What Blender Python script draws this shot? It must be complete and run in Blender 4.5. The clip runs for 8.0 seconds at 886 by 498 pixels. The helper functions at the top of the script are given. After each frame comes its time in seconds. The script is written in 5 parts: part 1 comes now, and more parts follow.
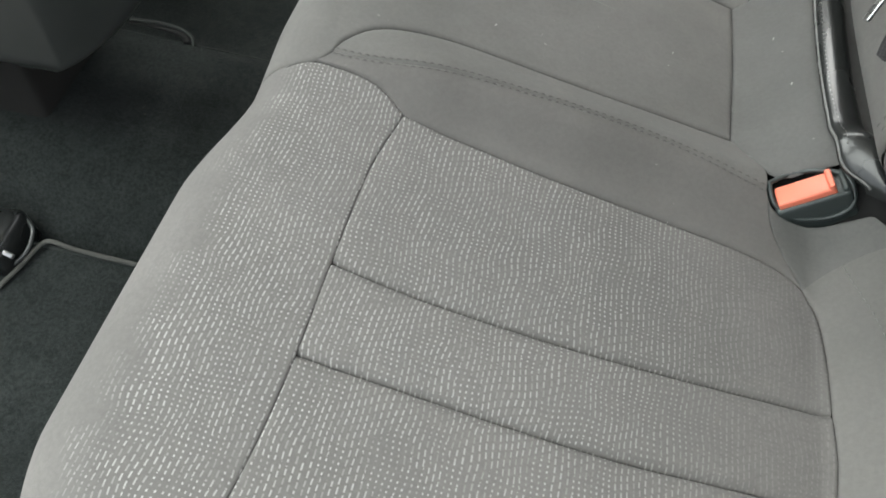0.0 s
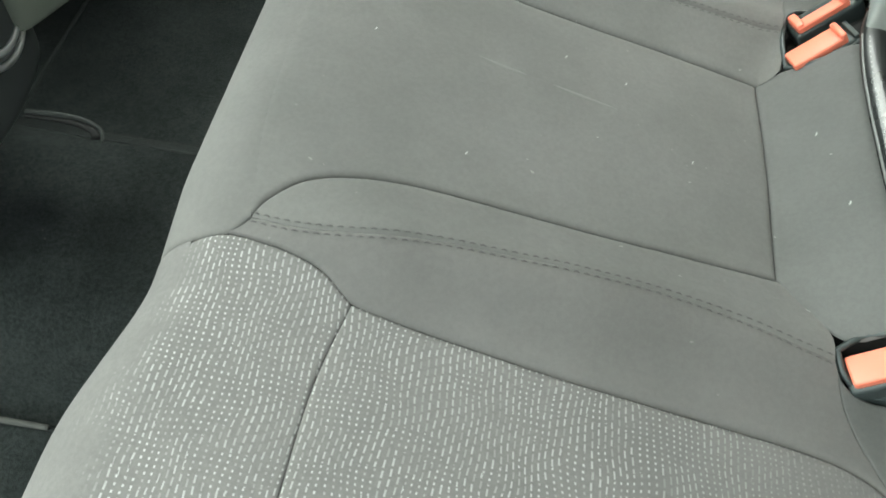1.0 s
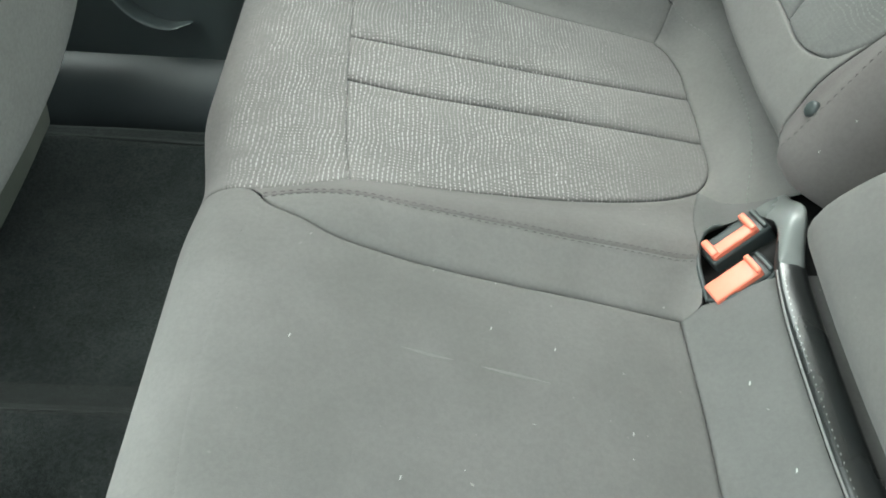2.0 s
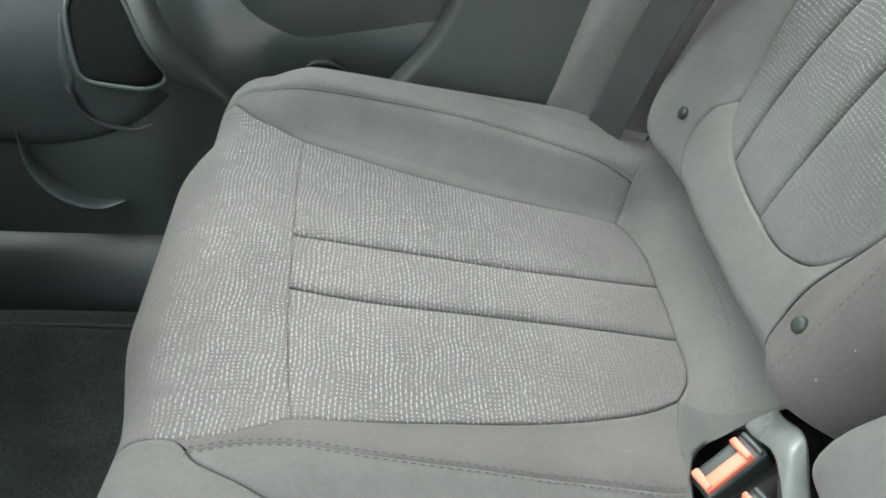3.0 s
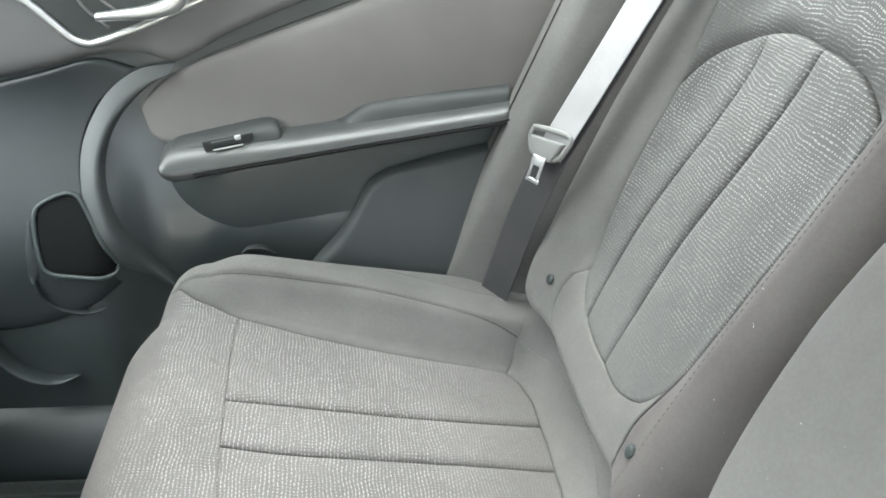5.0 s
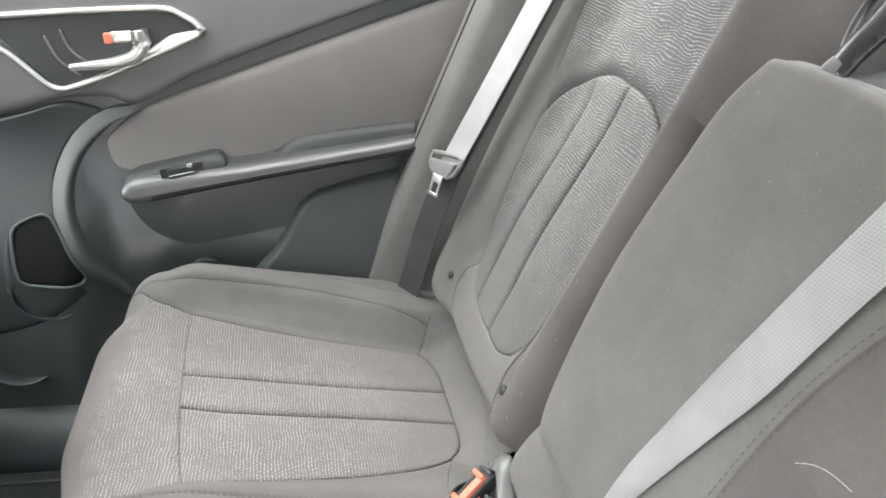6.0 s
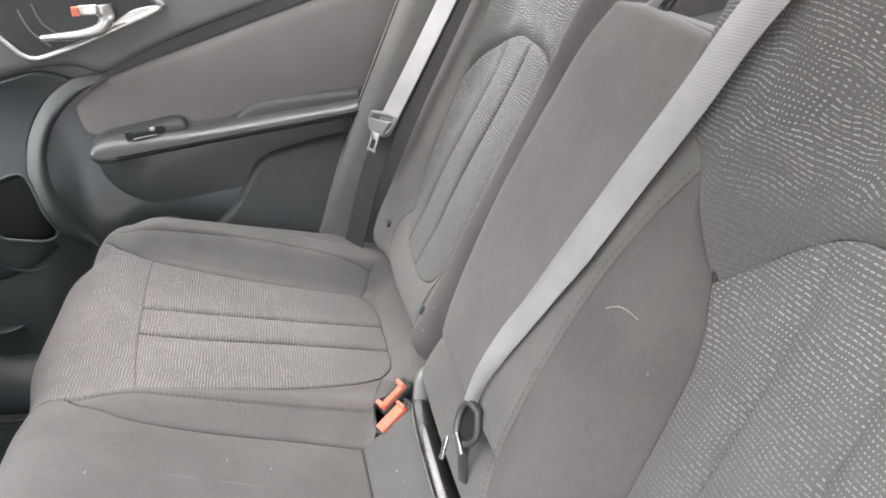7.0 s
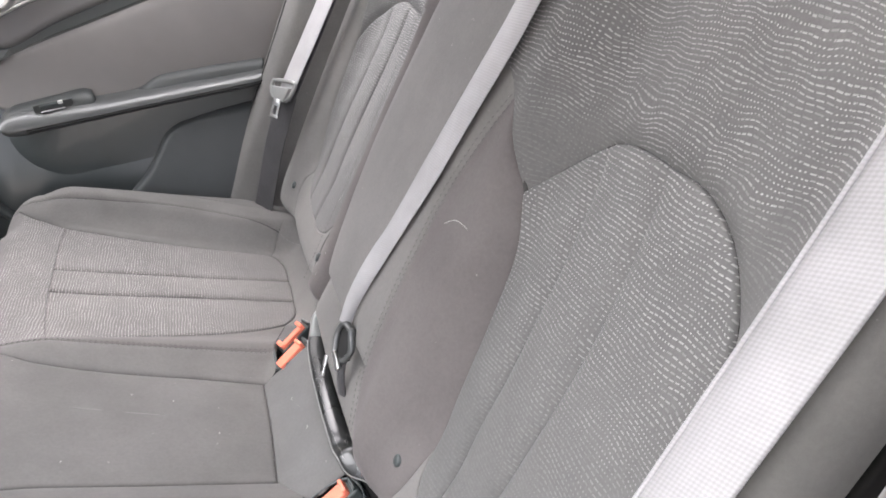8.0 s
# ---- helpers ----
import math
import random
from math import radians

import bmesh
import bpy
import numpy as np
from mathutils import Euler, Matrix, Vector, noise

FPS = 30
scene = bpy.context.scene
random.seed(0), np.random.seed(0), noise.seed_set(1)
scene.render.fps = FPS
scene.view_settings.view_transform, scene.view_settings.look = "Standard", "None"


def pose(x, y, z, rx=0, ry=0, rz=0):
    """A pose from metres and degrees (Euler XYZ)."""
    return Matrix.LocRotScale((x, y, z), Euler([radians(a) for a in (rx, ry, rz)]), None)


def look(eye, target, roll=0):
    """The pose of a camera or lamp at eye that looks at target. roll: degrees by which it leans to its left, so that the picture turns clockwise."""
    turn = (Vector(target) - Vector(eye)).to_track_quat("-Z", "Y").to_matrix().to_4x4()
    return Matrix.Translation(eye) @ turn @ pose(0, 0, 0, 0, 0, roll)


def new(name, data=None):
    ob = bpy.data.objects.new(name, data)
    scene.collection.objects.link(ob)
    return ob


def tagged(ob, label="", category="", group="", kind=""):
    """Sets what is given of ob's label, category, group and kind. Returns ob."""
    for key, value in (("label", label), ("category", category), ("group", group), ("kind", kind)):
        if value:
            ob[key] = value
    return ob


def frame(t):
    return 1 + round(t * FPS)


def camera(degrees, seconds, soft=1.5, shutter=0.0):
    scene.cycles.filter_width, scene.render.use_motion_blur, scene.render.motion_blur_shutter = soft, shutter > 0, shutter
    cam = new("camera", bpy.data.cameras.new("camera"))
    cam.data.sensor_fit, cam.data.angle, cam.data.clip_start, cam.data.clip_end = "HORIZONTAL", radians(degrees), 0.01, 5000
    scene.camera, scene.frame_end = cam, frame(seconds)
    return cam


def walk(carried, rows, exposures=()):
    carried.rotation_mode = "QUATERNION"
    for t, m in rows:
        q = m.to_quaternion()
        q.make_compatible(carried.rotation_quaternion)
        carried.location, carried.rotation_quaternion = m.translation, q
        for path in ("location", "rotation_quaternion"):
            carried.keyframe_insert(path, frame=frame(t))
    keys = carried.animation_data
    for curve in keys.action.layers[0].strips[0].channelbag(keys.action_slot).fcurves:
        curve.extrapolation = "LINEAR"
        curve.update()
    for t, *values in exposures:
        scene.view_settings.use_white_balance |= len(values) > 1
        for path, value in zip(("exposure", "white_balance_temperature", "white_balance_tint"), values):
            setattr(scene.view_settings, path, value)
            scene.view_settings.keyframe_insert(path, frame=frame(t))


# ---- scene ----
cam = camera(61.5, 8.0, soft=1.75)
PATH = [
    (0, (-0.174, -0.598, 0.801), (-0.324, 0.532, -0.843), 6.7),
    (0.2, (-0.172, -0.545, 0.787), (-0.325, 0.547, -0.881), 6.8),
    (0.5, (-0.199, -0.488, 0.756), (-0.313, 0.592, -0.923), 7.1),
    (1, (-0.205, -0.395, 0.76), (-0.292, 0.703, -0.909), 5.3),
    (1.5, (-0.218, -0.318, 0.788), (-0.197, 0.86, -0.828), 6.2),
    (2, (-0.221, -0.252, 0.828), (-0.137, 1.019, -0.714), 5.7),
    (2.2, (-0.222, -0.226, 0.828), (-0.102, 1.097, -0.668), 6.4),
    (3.3, (-0.22, -0.126, 0.85), (-0.016, 1.392, -0.436), 6.1),
    (3.5, (-0.219, -0.128, 0.857), (-0.005, 1.411, -0.403), 6.1),
    (4, (-0.194, -0.142, 0.884), (0.038, 1.442, -0.314), 5.9),
    (4.5, (-0.17, -0.173, 0.912), (0.089, 1.469, -0.2), 5.6),
    (4.7, (-0.175, -0.195, 0.931), (0.096, 1.474, -0.138), 5.3),
    (5.8, (-0.174, -0.434, 0.979), (0.229, 1.312, 0.09), 4.9),
    (6, (-0.171, -0.469, 0.993), (0.27, 1.273, 0.116), 5.4),
    (6.5, (-0.161, -0.533, 0.989), (0.295, 1.206, 0.112), 5.2),
    (7, (-0.11, -0.634, 0.969), (0.349, 1.113, 0.109), 5.0),
    (7.5, (-0.075, -0.71, 0.974), (0.486, 1.012, 0.127), 5.0),
    (8, (-0.051, -0.757, 0.959), (0.533, 0.944, 0.085), 4.7),
]
EXPOSURES = [
    (0.0, 1.87, 6500, 5), (0.5, 2.08, 6480, -3), (1.0, 2.24, 6400, -5), (1.5, 2.42, 6300, -5), (2.0, 2.43, 6220, -4), (3.5, 2.50, 6200, -1), (4.0, 2.68, 6150, -1), (4.5, 2.80, 6150, 1),
    (6.0, 2.61, 6480, 10), (6.5, 2.56, 6480, 12), (7.0, 2.42, 6480, 14), (7.5, 2.32, 6440, 16), (8.0, 2.50, 6450, 17),
]
walk(cam, [(t, look(eye, target, roll)) for t, eye, target, roll in PATH], EXPOSURES)

# ---- light ----
world = bpy.data.worlds.new("world")
scene.world = world
world.use_nodes = True
wn = world.node_tree.nodes
sky = wn.new("ShaderNodeTexSky")
sky.sky_type, sky.sun_disc = "NISHITA", False
sky.sun_elevation, sky.sun_rotation = radians(60), radians(-10)
sky.dust_density = 4.0
grey = wn.new("ShaderNodeHueSaturation")
grey.inputs["Saturation"].default_value = 0.25
world.node_tree.links.new(sky.outputs[0], grey.inputs["Color"])
world.node_tree.links.new(grey.outputs[0], wn["Background"].inputs["Color"])
wn["Background"].inputs["Strength"].default_value = 0.150
sun = new("sun", bpy.data.lights.new("sun", "SUN"))
sun.data.energy, sun.data.angle, sun.data.color = 2.6, radians(90), (0.98, 1.0, 0.96)
sun.matrix_world = look((-0.62, 0.05, 0.9), (0, 0, 0))


# ---- materials ----
class Nodes:
    """Short-hand for building a node tree."""

    def __init__(self, name):
        self.mat = bpy.data.materials.new(name)
        self.mat.use_nodes = True
        self.tree = self.mat.node_tree
        self.bsdf = self.tree.nodes["Principled BSDF"]

    def add(self, kind, **values):
        node = self.tree.nodes.new(kind)
        for key, value in values.items():
            node.inputs[key].default_value = value
        return node

    def put(self, value, socket):
        if isinstance(value, (int, float)):
            socket.default_value = value
        else:
            self.tree.links.new(value, socket)

    def math(self, op, a, b=0.0, c=0.0):
        node = self.tree.nodes.new("ShaderNodeMath")
        node.operation = op
        for value, socket in zip((a, b, c), node.inputs):
            self.put(value, socket)
        return node.outputs[0]

    def ramp(self, value, low, high, out_low=0.0, out_high=1.0):
        node = self.tree.nodes.new("ShaderNodeMapRange")
        node.interpolation_type = "SMOOTHSTEP"
        self.put(value, node.inputs["Value"])
        for key, number in (("From Min", low), ("From Max", high), ("To Min", out_low), ("To Max", out_high)):
            node.inputs[key].default_value = number
        return node.outputs["Result"]

    def noise(self, coord, scale, detail=3.0, rough=0.55):
        node = self.add("ShaderNodeTexNoise", Scale=scale, Detail=detail, Roughness=rough)
        self.put(coord, node.inputs["Vector"])
        return node

    def mix(self, factor, a, b):
        node = self.tree.nodes.new("ShaderNodeMix")
        node.data_type = "RGBA"
        self.put(factor, node.inputs["Factor"])
        for value, socket in ((a, node.inputs["A"]), (b, node.inputs["B"])):
            if isinstance(value, tuple):
                socket.default_value = (*value, 1)
            else:
                self.put(value, socket)
        return node.outputs["Result"]

    def bump(self, height, strength, distance):
        node = self.add("ShaderNodeBump", Strength=strength, Distance=distance)
        self.put(height, node.inputs["Height"])
        self.put(node.outputs[0], self.bsdf.inputs["Normal"])

    def coord(self, which="Object"):
        return self.tree.nodes.new("ShaderNodeTexCoord").outputs[which]


def grain(name, low, high, rough=0.8, metal=0.0, fine=600.0, strength=0.25, depth=0.0006, sheen=0.0, spec=0.5, broad=9.0, lint=0.0, coat=0.0, mottle=0.0, crease=0.0):
    """A surface with broad blotches, fine relief and, where asked for, pale lint."""
    n = Nodes(name)
    at = n.coord()
    blot = n.noise(at, broad, 4.0).outputs["Fac"]
    colour = n.mix(n.ramp(blot, 0.3, 0.7), low, high)
    small = n.noise(at, fine, 2.0, 0.7).outputs["Fac"]
    if mottle:
        mid = n.noise(at, 260.0, 4.0, 0.75).outputs["Fac"]
        wide = n.noise(at, 38.0, 3.0, 0.6).outputs["Fac"]
        both = n.math("ADD", n.math("MULTIPLY", mid, 0.8), n.math("MULTIPLY", wide, 0.2))
        shade = n.ramp(both, 0.32, 0.68, 1.0 - mottle, 1.0 + mottle)
        scale = n.tree.nodes.new("ShaderNodeVectorMath")
        scale.operation = "SCALE"
        n.put(colour, scale.inputs[0])
        n.put(shade, scale.inputs["Scale"])
        colour = scale.outputs[0]
    if crease:
        small = n.math("ADD", small, n.math("MULTIPLY", n.noise(at, 34.0, 2.0, 0.5).outputs["Fac"], crease))
    if lint:
        speck = n.noise(at, 210.0, 1.0).outputs["Fac"]
        sparse = n.noise(at, 17.0, 2.0).outputs["Fac"]
        colour = n.mix(n.math("MULTIPLY", n.ramp(speck, 0.74, 0.80), n.ramp(sparse, 0.55, 0.7, 0.0, lint)), colour, (0.55, 0.54, 0.5))
    n.put(colour, n.bsdf.inputs["Base Color"])
    n.put(n.ramp(blot, 0.2, 0.8, max(rough - 0.07, 0.05), min(rough + 0.07, 1.0)), n.bsdf.inputs["Roughness"])
    n.bsdf.inputs["Metallic"].default_value = metal
    n.bsdf.inputs["Specular IOR Level"].default_value = spec
    n.bsdf.inputs["Sheen Weight"].default_value = sheen
    n.bsdf.inputs["Sheen Roughness"].default_value = 0.5
    n.bsdf.inputs["Coat Weight"].default_value = coat
    n.bump(small, strength, depth)
    return n.mat


def dashed(name, low, high, pale, rows="x", fade=None, row=0.0039, pitch=0.0036, bend_by=0.010, bend_size=22.0, patch_size=75.0, short=0.25, long=0.39):
    """Grey upholstery with wavy rows of short pale dashes; patch by patch the dashes are dots, dashes or run into lines."""
    n = Nodes(name)
    uv = n.coord("UV")
    warp = n.noise(uv, bend_size, 1.0)
    bend = n.tree.nodes.new("ShaderNodeVectorMath")
    bend.operation = "MULTIPLY_ADD"
    n.put(warp.outputs["Color"], bend.inputs[0])
    bend.inputs[1].default_value = (bend_by, bend_by, 0)
    n.put(uv, bend.inputs[2])
    split = n.tree.nodes.new("ShaderNodeSeparateXYZ")
    n.put(bend.outputs[0], split.inputs[0])
    patch = n.add("ShaderNodeTexVoronoi", Scale=patch_size, Randomness=0.8)
    patch.distance = "CHEBYCHEV"
    n.put(bend.outputs[0], patch.inputs["Vector"])
    pick = n.tree.nodes.new("ShaderNodeSeparateColor")
    n.put(patch.outputs["Color"], pick.inputs[0])
    p, q = (split.outputs[0], split.outputs[1]) if rows == "x" else (split.outputs[1], split.outputs[0])
    line = n.math("DIVIDE", p, row)
    index = n.math("FLOOR", line)
    lined = n.ramp(pick.outputs[0], 0.36, 0.38)
    dot = n.math("ADD", n.math("MULTIPLY", n.math("DIVIDE", q, pitch), n.math("SUBTRACT", 1.0, n.math("MULTIPLY", lined, 0.36))), n.math("ADD", n.math("MULTIPLY", n.math("SINE", n.math("MULTIPLY", index, 12.9)), 0.3), n.math("MULTIPLY", lined, n.math("MULTIPLY", n.math("FRACT", n.math("MULTIPLY", index, 0.618)), 0.9))))
    place = n.tree.nodes.new("ShaderNodeCombineXYZ")
    n.put(index, place.inputs[0])
    n.put(n.math("FLOOR", dot), place.inputs[1])
    own = n.tree.nodes.new("ShaderNodeTexWhiteNoise")
    own.noise_dimensions = "2D"
    n.put(place.outputs[0], own.inputs["Vector"])
    line = n.math("ADD", line, n.math("MULTIPLY", n.math("SUBTRACT", own.outputs["Value"], 0.5), 0.16))
    near_row = n.math("ABSOLUTE", n.math("SUBTRACT", n.math("FRACT", line), 0.5))
    near_dot = n.math("ABSOLUTE", n.math("SUBTRACT", n.math("FRACT", dot), 0.5))
    fill = n.ramp(lined, 0.0, 1.0, short, long)
    dash = n.math("MULTIPLY", n.ramp(near_row, 0.09, 0.185, 1.0, 0.0), n.math("MINIMUM", n.math("MAXIMUM", n.math("MULTIPLY", n.math("SUBTRACT", fill, near_dot), n.ramp(lined, 0.0, 1.0, 9.0, 16.0)), 0.0), 1.0))
    strong = n.noise(uv, 30.0, 2.0).outputs["Fac"]
    dash = n.math("MULTIPLY", dash, n.math("MULTIPLY", n.ramp(strong, 0.3, 0.6, 0.7, 1.0), n.math("MULTIPLY", n.ramp(own.outputs["Value"], 0.0, 0.5, 0.4, 1.0), n.ramp(lined, 0.0, 1.0, 1.0, 0.78))))
    if fade:
        straight = n.tree.nodes.new("ShaderNodeSeparateXYZ")
        n.put(uv, straight.inputs[0])
        for axis, low_at, high_at, low_is, high_is in fade:
            wander = n.math("ADD", straight.outputs[axis], n.ramp(strong, 0.2, 0.8, -0.02, 0.02))
            dash = n.math("MULTIPLY", dash, n.ramp(wander, low_at, high_at, low_is, high_is))
    at = n.coord()
    blot = n.noise(at, 9.0, 4.0).outputs["Fac"]
    weave = n.noise(at, 700.0, 2.0, 0.7).outputs["Fac"]
    base = n.mix(n.ramp(blot, 0.3, 0.7), low, high)
    grit = n.noise(at, 260.0, 4.0, 0.75).outputs["Fac"]
    base = n.mix(n.ramp(grit, 0.3, 0.7, 0.0, 0.35), base, (low[0] * 0.6, low[1] * 0.6, low[2] * 0.6))
    n.put(n.mix(dash, base, pale), n.bsdf.inputs["Base Color"])
    n.put(n.math("SUBTRACT", 0.88, n.math("MULTIPLY", dash, 0.46)), n.bsdf.inputs["Roughness"])
    n.put(n.math("MULTIPLY", dash, 0.3), n.bsdf.inputs["Metallic"])
    n.bsdf.inputs["Sheen Weight"].default_value = 0.06
    n.bump(n.math("ADD", n.math("MULTIPLY", weave, 0.5), dash), 0.35, 0.0006)
    return n.mat


def webbing(name, colour, dark):
    """Woven belt: fine slanting ribs."""
    n = Nodes(name)
    uv = n.coord("UV")
    split = n.tree.nodes.new("ShaderNodeSeparateXYZ")
    n.put(uv, split.inputs[0])
    slope = n.math("ADD", n.math("MULTIPLY", split.outputs[0], 0.35), split.outputs[1])
    rib = n.math("SINE", n.math("MULTIPLY", slope, 6.283 / 0.0026))
    cord = n.math("SINE", n.math("MULTIPLY", split.outputs[0], 6.283 / 0.0031))
    both = n.math("ADD", n.math("MULTIPLY", rib, 0.6), n.math("MULTIPLY", cord, 0.5))
    blot = n.noise(n.coord(), 25.0, 3.0).outputs["Fac"]
    n.put(n.mix(n.math("ADD", n.ramp(both, -1, 1, 0.0, 0.5), n.ramp(blot, 0.3, 0.7, 0, 0.4)), dark, colour), n.bsdf.inputs["Base Color"])
    n.bsdf.inputs["Roughness"].default_value = 0.65
    n.bsdf.inputs["Sheen Weight"].default_value = 0.05
    n.bump(both, 0.3, 0.0005)
    return n.mat


FABRIC = grain("plain_fabric", (0.1245, 0.121, 0.1155), (0.153, 0.148, 0.1415), 0.9, fine=900, strength=0.2, depth=0.0005, sheen=0.08, spec=0.2, lint=0.3, mottle=0.06, crease=1.8)
# plain fabric, darker and warmer: shade of the inner bolsters put into colour
SHADED_BOLSTER = grain("shaded_bolster_fabric", (0.097, 0.088, 0.0866), (0.121, 0.111, 0.1087), 0.9, fine=900, strength=0.2, depth=0.0005, sheen=0.08, spec=0.2, lint=0.3, mottle=0.06, crease=1.8)
# plain fabric a little darker, for the shaded faces of the cushion bolsters
SHADED_SIDE = grain("shaded_side_fabric", (0.116, 0.110, 0.106), (0.143, 0.136, 0.131), 0.9, fine=900, strength=0.2, depth=0.0005, sheen=0.08, spec=0.2, lint=0.3, mottle=0.06, crease=1.8)
# plain fabric with the backrest's shade on the cushion's rear painted in
SHADED_STRIP = grain("shaded_strip_fabric", (0.103, 0.102, 0.099), (0.127, 0.125, 0.122), 0.9, fine=900, strength=0.2, depth=0.0005, sheen=0.08, spec=0.2, lint=0.3, mottle=0.06, crease=1.8)
LOW, HIGH, PALE = (0.131, 0.125, 0.120), (0.158, 0.150, 0.144), (0.375, 0.370, 0.357)
# base of the same cloth on the backrests, darkened for their weaker light
LOW_BACK_SHADED, HIGH_BACK_SHADED = (0.094, 0.093, 0.091), (0.114, 0.113, 0.110)
DOTTED = dashed("dashed_fabric", LOW, HIGH, PALE, fade=[(0, -0.10, 0.04, 1.0, 0.18)])
DOTTED_EDGE = dashed("dashed_fabric_front", LOW, HIGH, PALE, fade=[(0, -0.392, -0.352, 0.0, 1.0)])
PALE_BACK = (0.39, 0.387, 0.377)
DOTTED_BACK = dashed("shaded_dashed_flutes", LOW_BACK_SHADED, HIGH_BACK_SHADED, PALE_BACK, rows="y", row=0.0039, pitch=0.0033, bend_by=0.016, patch_size=66.0, fade=[(1, 0.02, 0.16, 0.06, 0.75), (1, 0.12, 0.32, 0.6, 1.0)])
DOTTED_NEAR = dashed("shaded_dashed_near_flutes", LOW_BACK_SHADED, HIGH_BACK_SHADED, (0.31, 0.308, 0.30), rows="y", pitch=0.0033, bend_by=0.013, patch_size=66.0, fade=[(1, 0.08, 0.34, 0.10, 1.0)])
DOTTED_TOP_NEAR = dashed("shaded_dashed_near_upper", LOW_BACK_SHADED, HIGH_BACK_SHADED, (0.305, 0.302, 0.294), rows="y", pitch=0.0034, bend_by=0.020, patch_size=64.0, long=0.42, fade=[(1, 0.345, 0.405, 0.15, 1.0)])
DOTTED_TOP = dashed("shaded_dashed_upper", LOW_BACK_SHADED, HIGH_BACK_SHADED, PALE_BACK, rows="y", row=0.0039, pitch=0.0034, bend_by=0.020, patch_size=64.0, long=0.42, fade=[(1, 0.345, 0.405, 0.15, 1.0)])
SEAM = grain("seam_shadow_cloth", (0.03, 0.03, 0.028), (0.04, 0.04, 0.038), 0.95)
THREAD = grain("sewing_thread", (0.076, 0.073, 0.070), (0.092, 0.088, 0.084), 0.8)
GREY_THREAD = grain("grey_thread", (0.17, 0.17, 0.163), (0.2, 0.2, 0.19), 0.7)
GREY_RUB = grain("rubbed_cloth", (0.150, 0.147, 0.140), (0.18, 0.177, 0.169), 0.9, fine=900, strength=0.3, depth=0.0005, broad=60)
PALE_THREAD = grain("pale_thread", (0.36, 0.36, 0.34), (0.42, 0.42, 0.4), 0.6)
CARPET = grain("black_carpet", (0.014, 0.0168, 0.0163), (0.027, 0.0315, 0.0305), 1.0, fine=800, strength=0.9, depth=0.002, sheen=0.05, spec=0.1, broad=6, lint=0.12, mottle=0.45)
FUZZ = grain("fuzzy_carpet_edge", (0.024, 0.028, 0.027), (0.04, 0.045, 0.043), 1.0, fine=500, strength=0.9, depth=0.002)
CURL = grain("curled_carpet_edge", (0.034, 0.038, 0.036), (0.055, 0.060, 0.057), 1.0, fine=500, strength=0.9, depth=0.002)
CUT_CARPET = grain("cut_carpet_edge", (0.06, 0.062, 0.056), (0.10, 0.10, 0.092), 1.0, fine=500, strength=0.9, depth=0.002)
PLASTIC = grain("black_grained_plastic", (0.036, 0.045, 0.045), (0.044, 0.053, 0.053), 0.38, fine=1100, strength=0.12, depth=0.0004, spec=0.45)
LOWER_DOOR = grain("lower_door_plastic", (0.032, 0.040, 0.041), (0.041, 0.049, 0.050), 0.38, fine=1100, strength=0.15, depth=0.0004, spec=0.75, coat=0.15)
RIB = grain("pale_grey_plastic", (0.052, 0.058, 0.058), (0.066, 0.072, 0.072), 0.45, fine=1000, strength=0.12, depth=0.0004, spec=0.5)
SOFT = grain("grey_soft_plastic", (0.135, 0.132, 0.132), (0.155, 0.152, 0.151), 0.55, fine=1000, strength=0.12, depth=0.0004, spec=0.4)
CLOTH = grain("door_cloth", (0.175, 0.166, 0.160), (0.195, 0.186, 0.179), 0.9, fine=1000, strength=0.25, depth=0.0004, sheen=0.15, spec=0.2)
POCKET = grain("pocket_plastic", (0.052, 0.058, 0.059), (0.064, 0.069, 0.070), 0.55, fine=1000, strength=0.15, depth=0.0004, spec=0.3)
TRIM = grain("door_trim_plastic", (0.022, 0.027, 0.028), (0.029, 0.034, 0.035), 0.42, fine=1100, strength=0.15, depth=0.0004, spec=0.4)
SHELF = grain("shelf_cloth", (0.045, 0.049, 0.048), (0.058, 0.062, 0.061), 0.95, fine=700, strength=0.4, depth=0.0006, mottle=0.2)
VINYL = grain("black_vinyl", (0.050, 0.053, 0.052), (0.060, 0.063, 0.062), 0.36, fine=900, strength=0.15, depth=0.0004, spec=0.7, coat=0.15)
GLOSS = grain("glossy_black_vinyl", (0.012, 0.014, 0.014), (0.018, 0.019, 0.019), 0.27, fine=700, strength=0.07, depth=0.0003, coat=0.35)
GREYVINYL = grain("pale_satin_vinyl", (0.15, 0.16, 0.157), (0.19, 0.20, 0.196), 0.30, fine=800, strength=0.08, depth=0.0003, spec=0.6)
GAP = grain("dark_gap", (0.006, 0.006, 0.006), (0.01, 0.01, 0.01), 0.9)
RED = grain("red_plastic", (0.82, 0.20, 0.125), (0.87, 0.235, 0.15), 0.32, fine=800, strength=0.05)
CHROME = grain("satin_silver", (0.62, 0.62, 0.61), (0.7, 0.7, 0.69), 0.36, metal=0.9, fine=700, strength=0.04)
STEEL = grain("belt_steel", (0.5, 0.5, 0.5), (0.6, 0.6, 0.6), 0.3, metal=1.0, fine=300, strength=0.05)
GREYPLAST = grain("grey_belt_plastic", (0.16, 0.165, 0.16), (0.2, 0.2, 0.195), 0.5, fine=800, strength=0.08)
BELT = webbing("grey_belt_webbing", (0.345, 0.340, 0.344), (0.248, 0.245, 0.247))
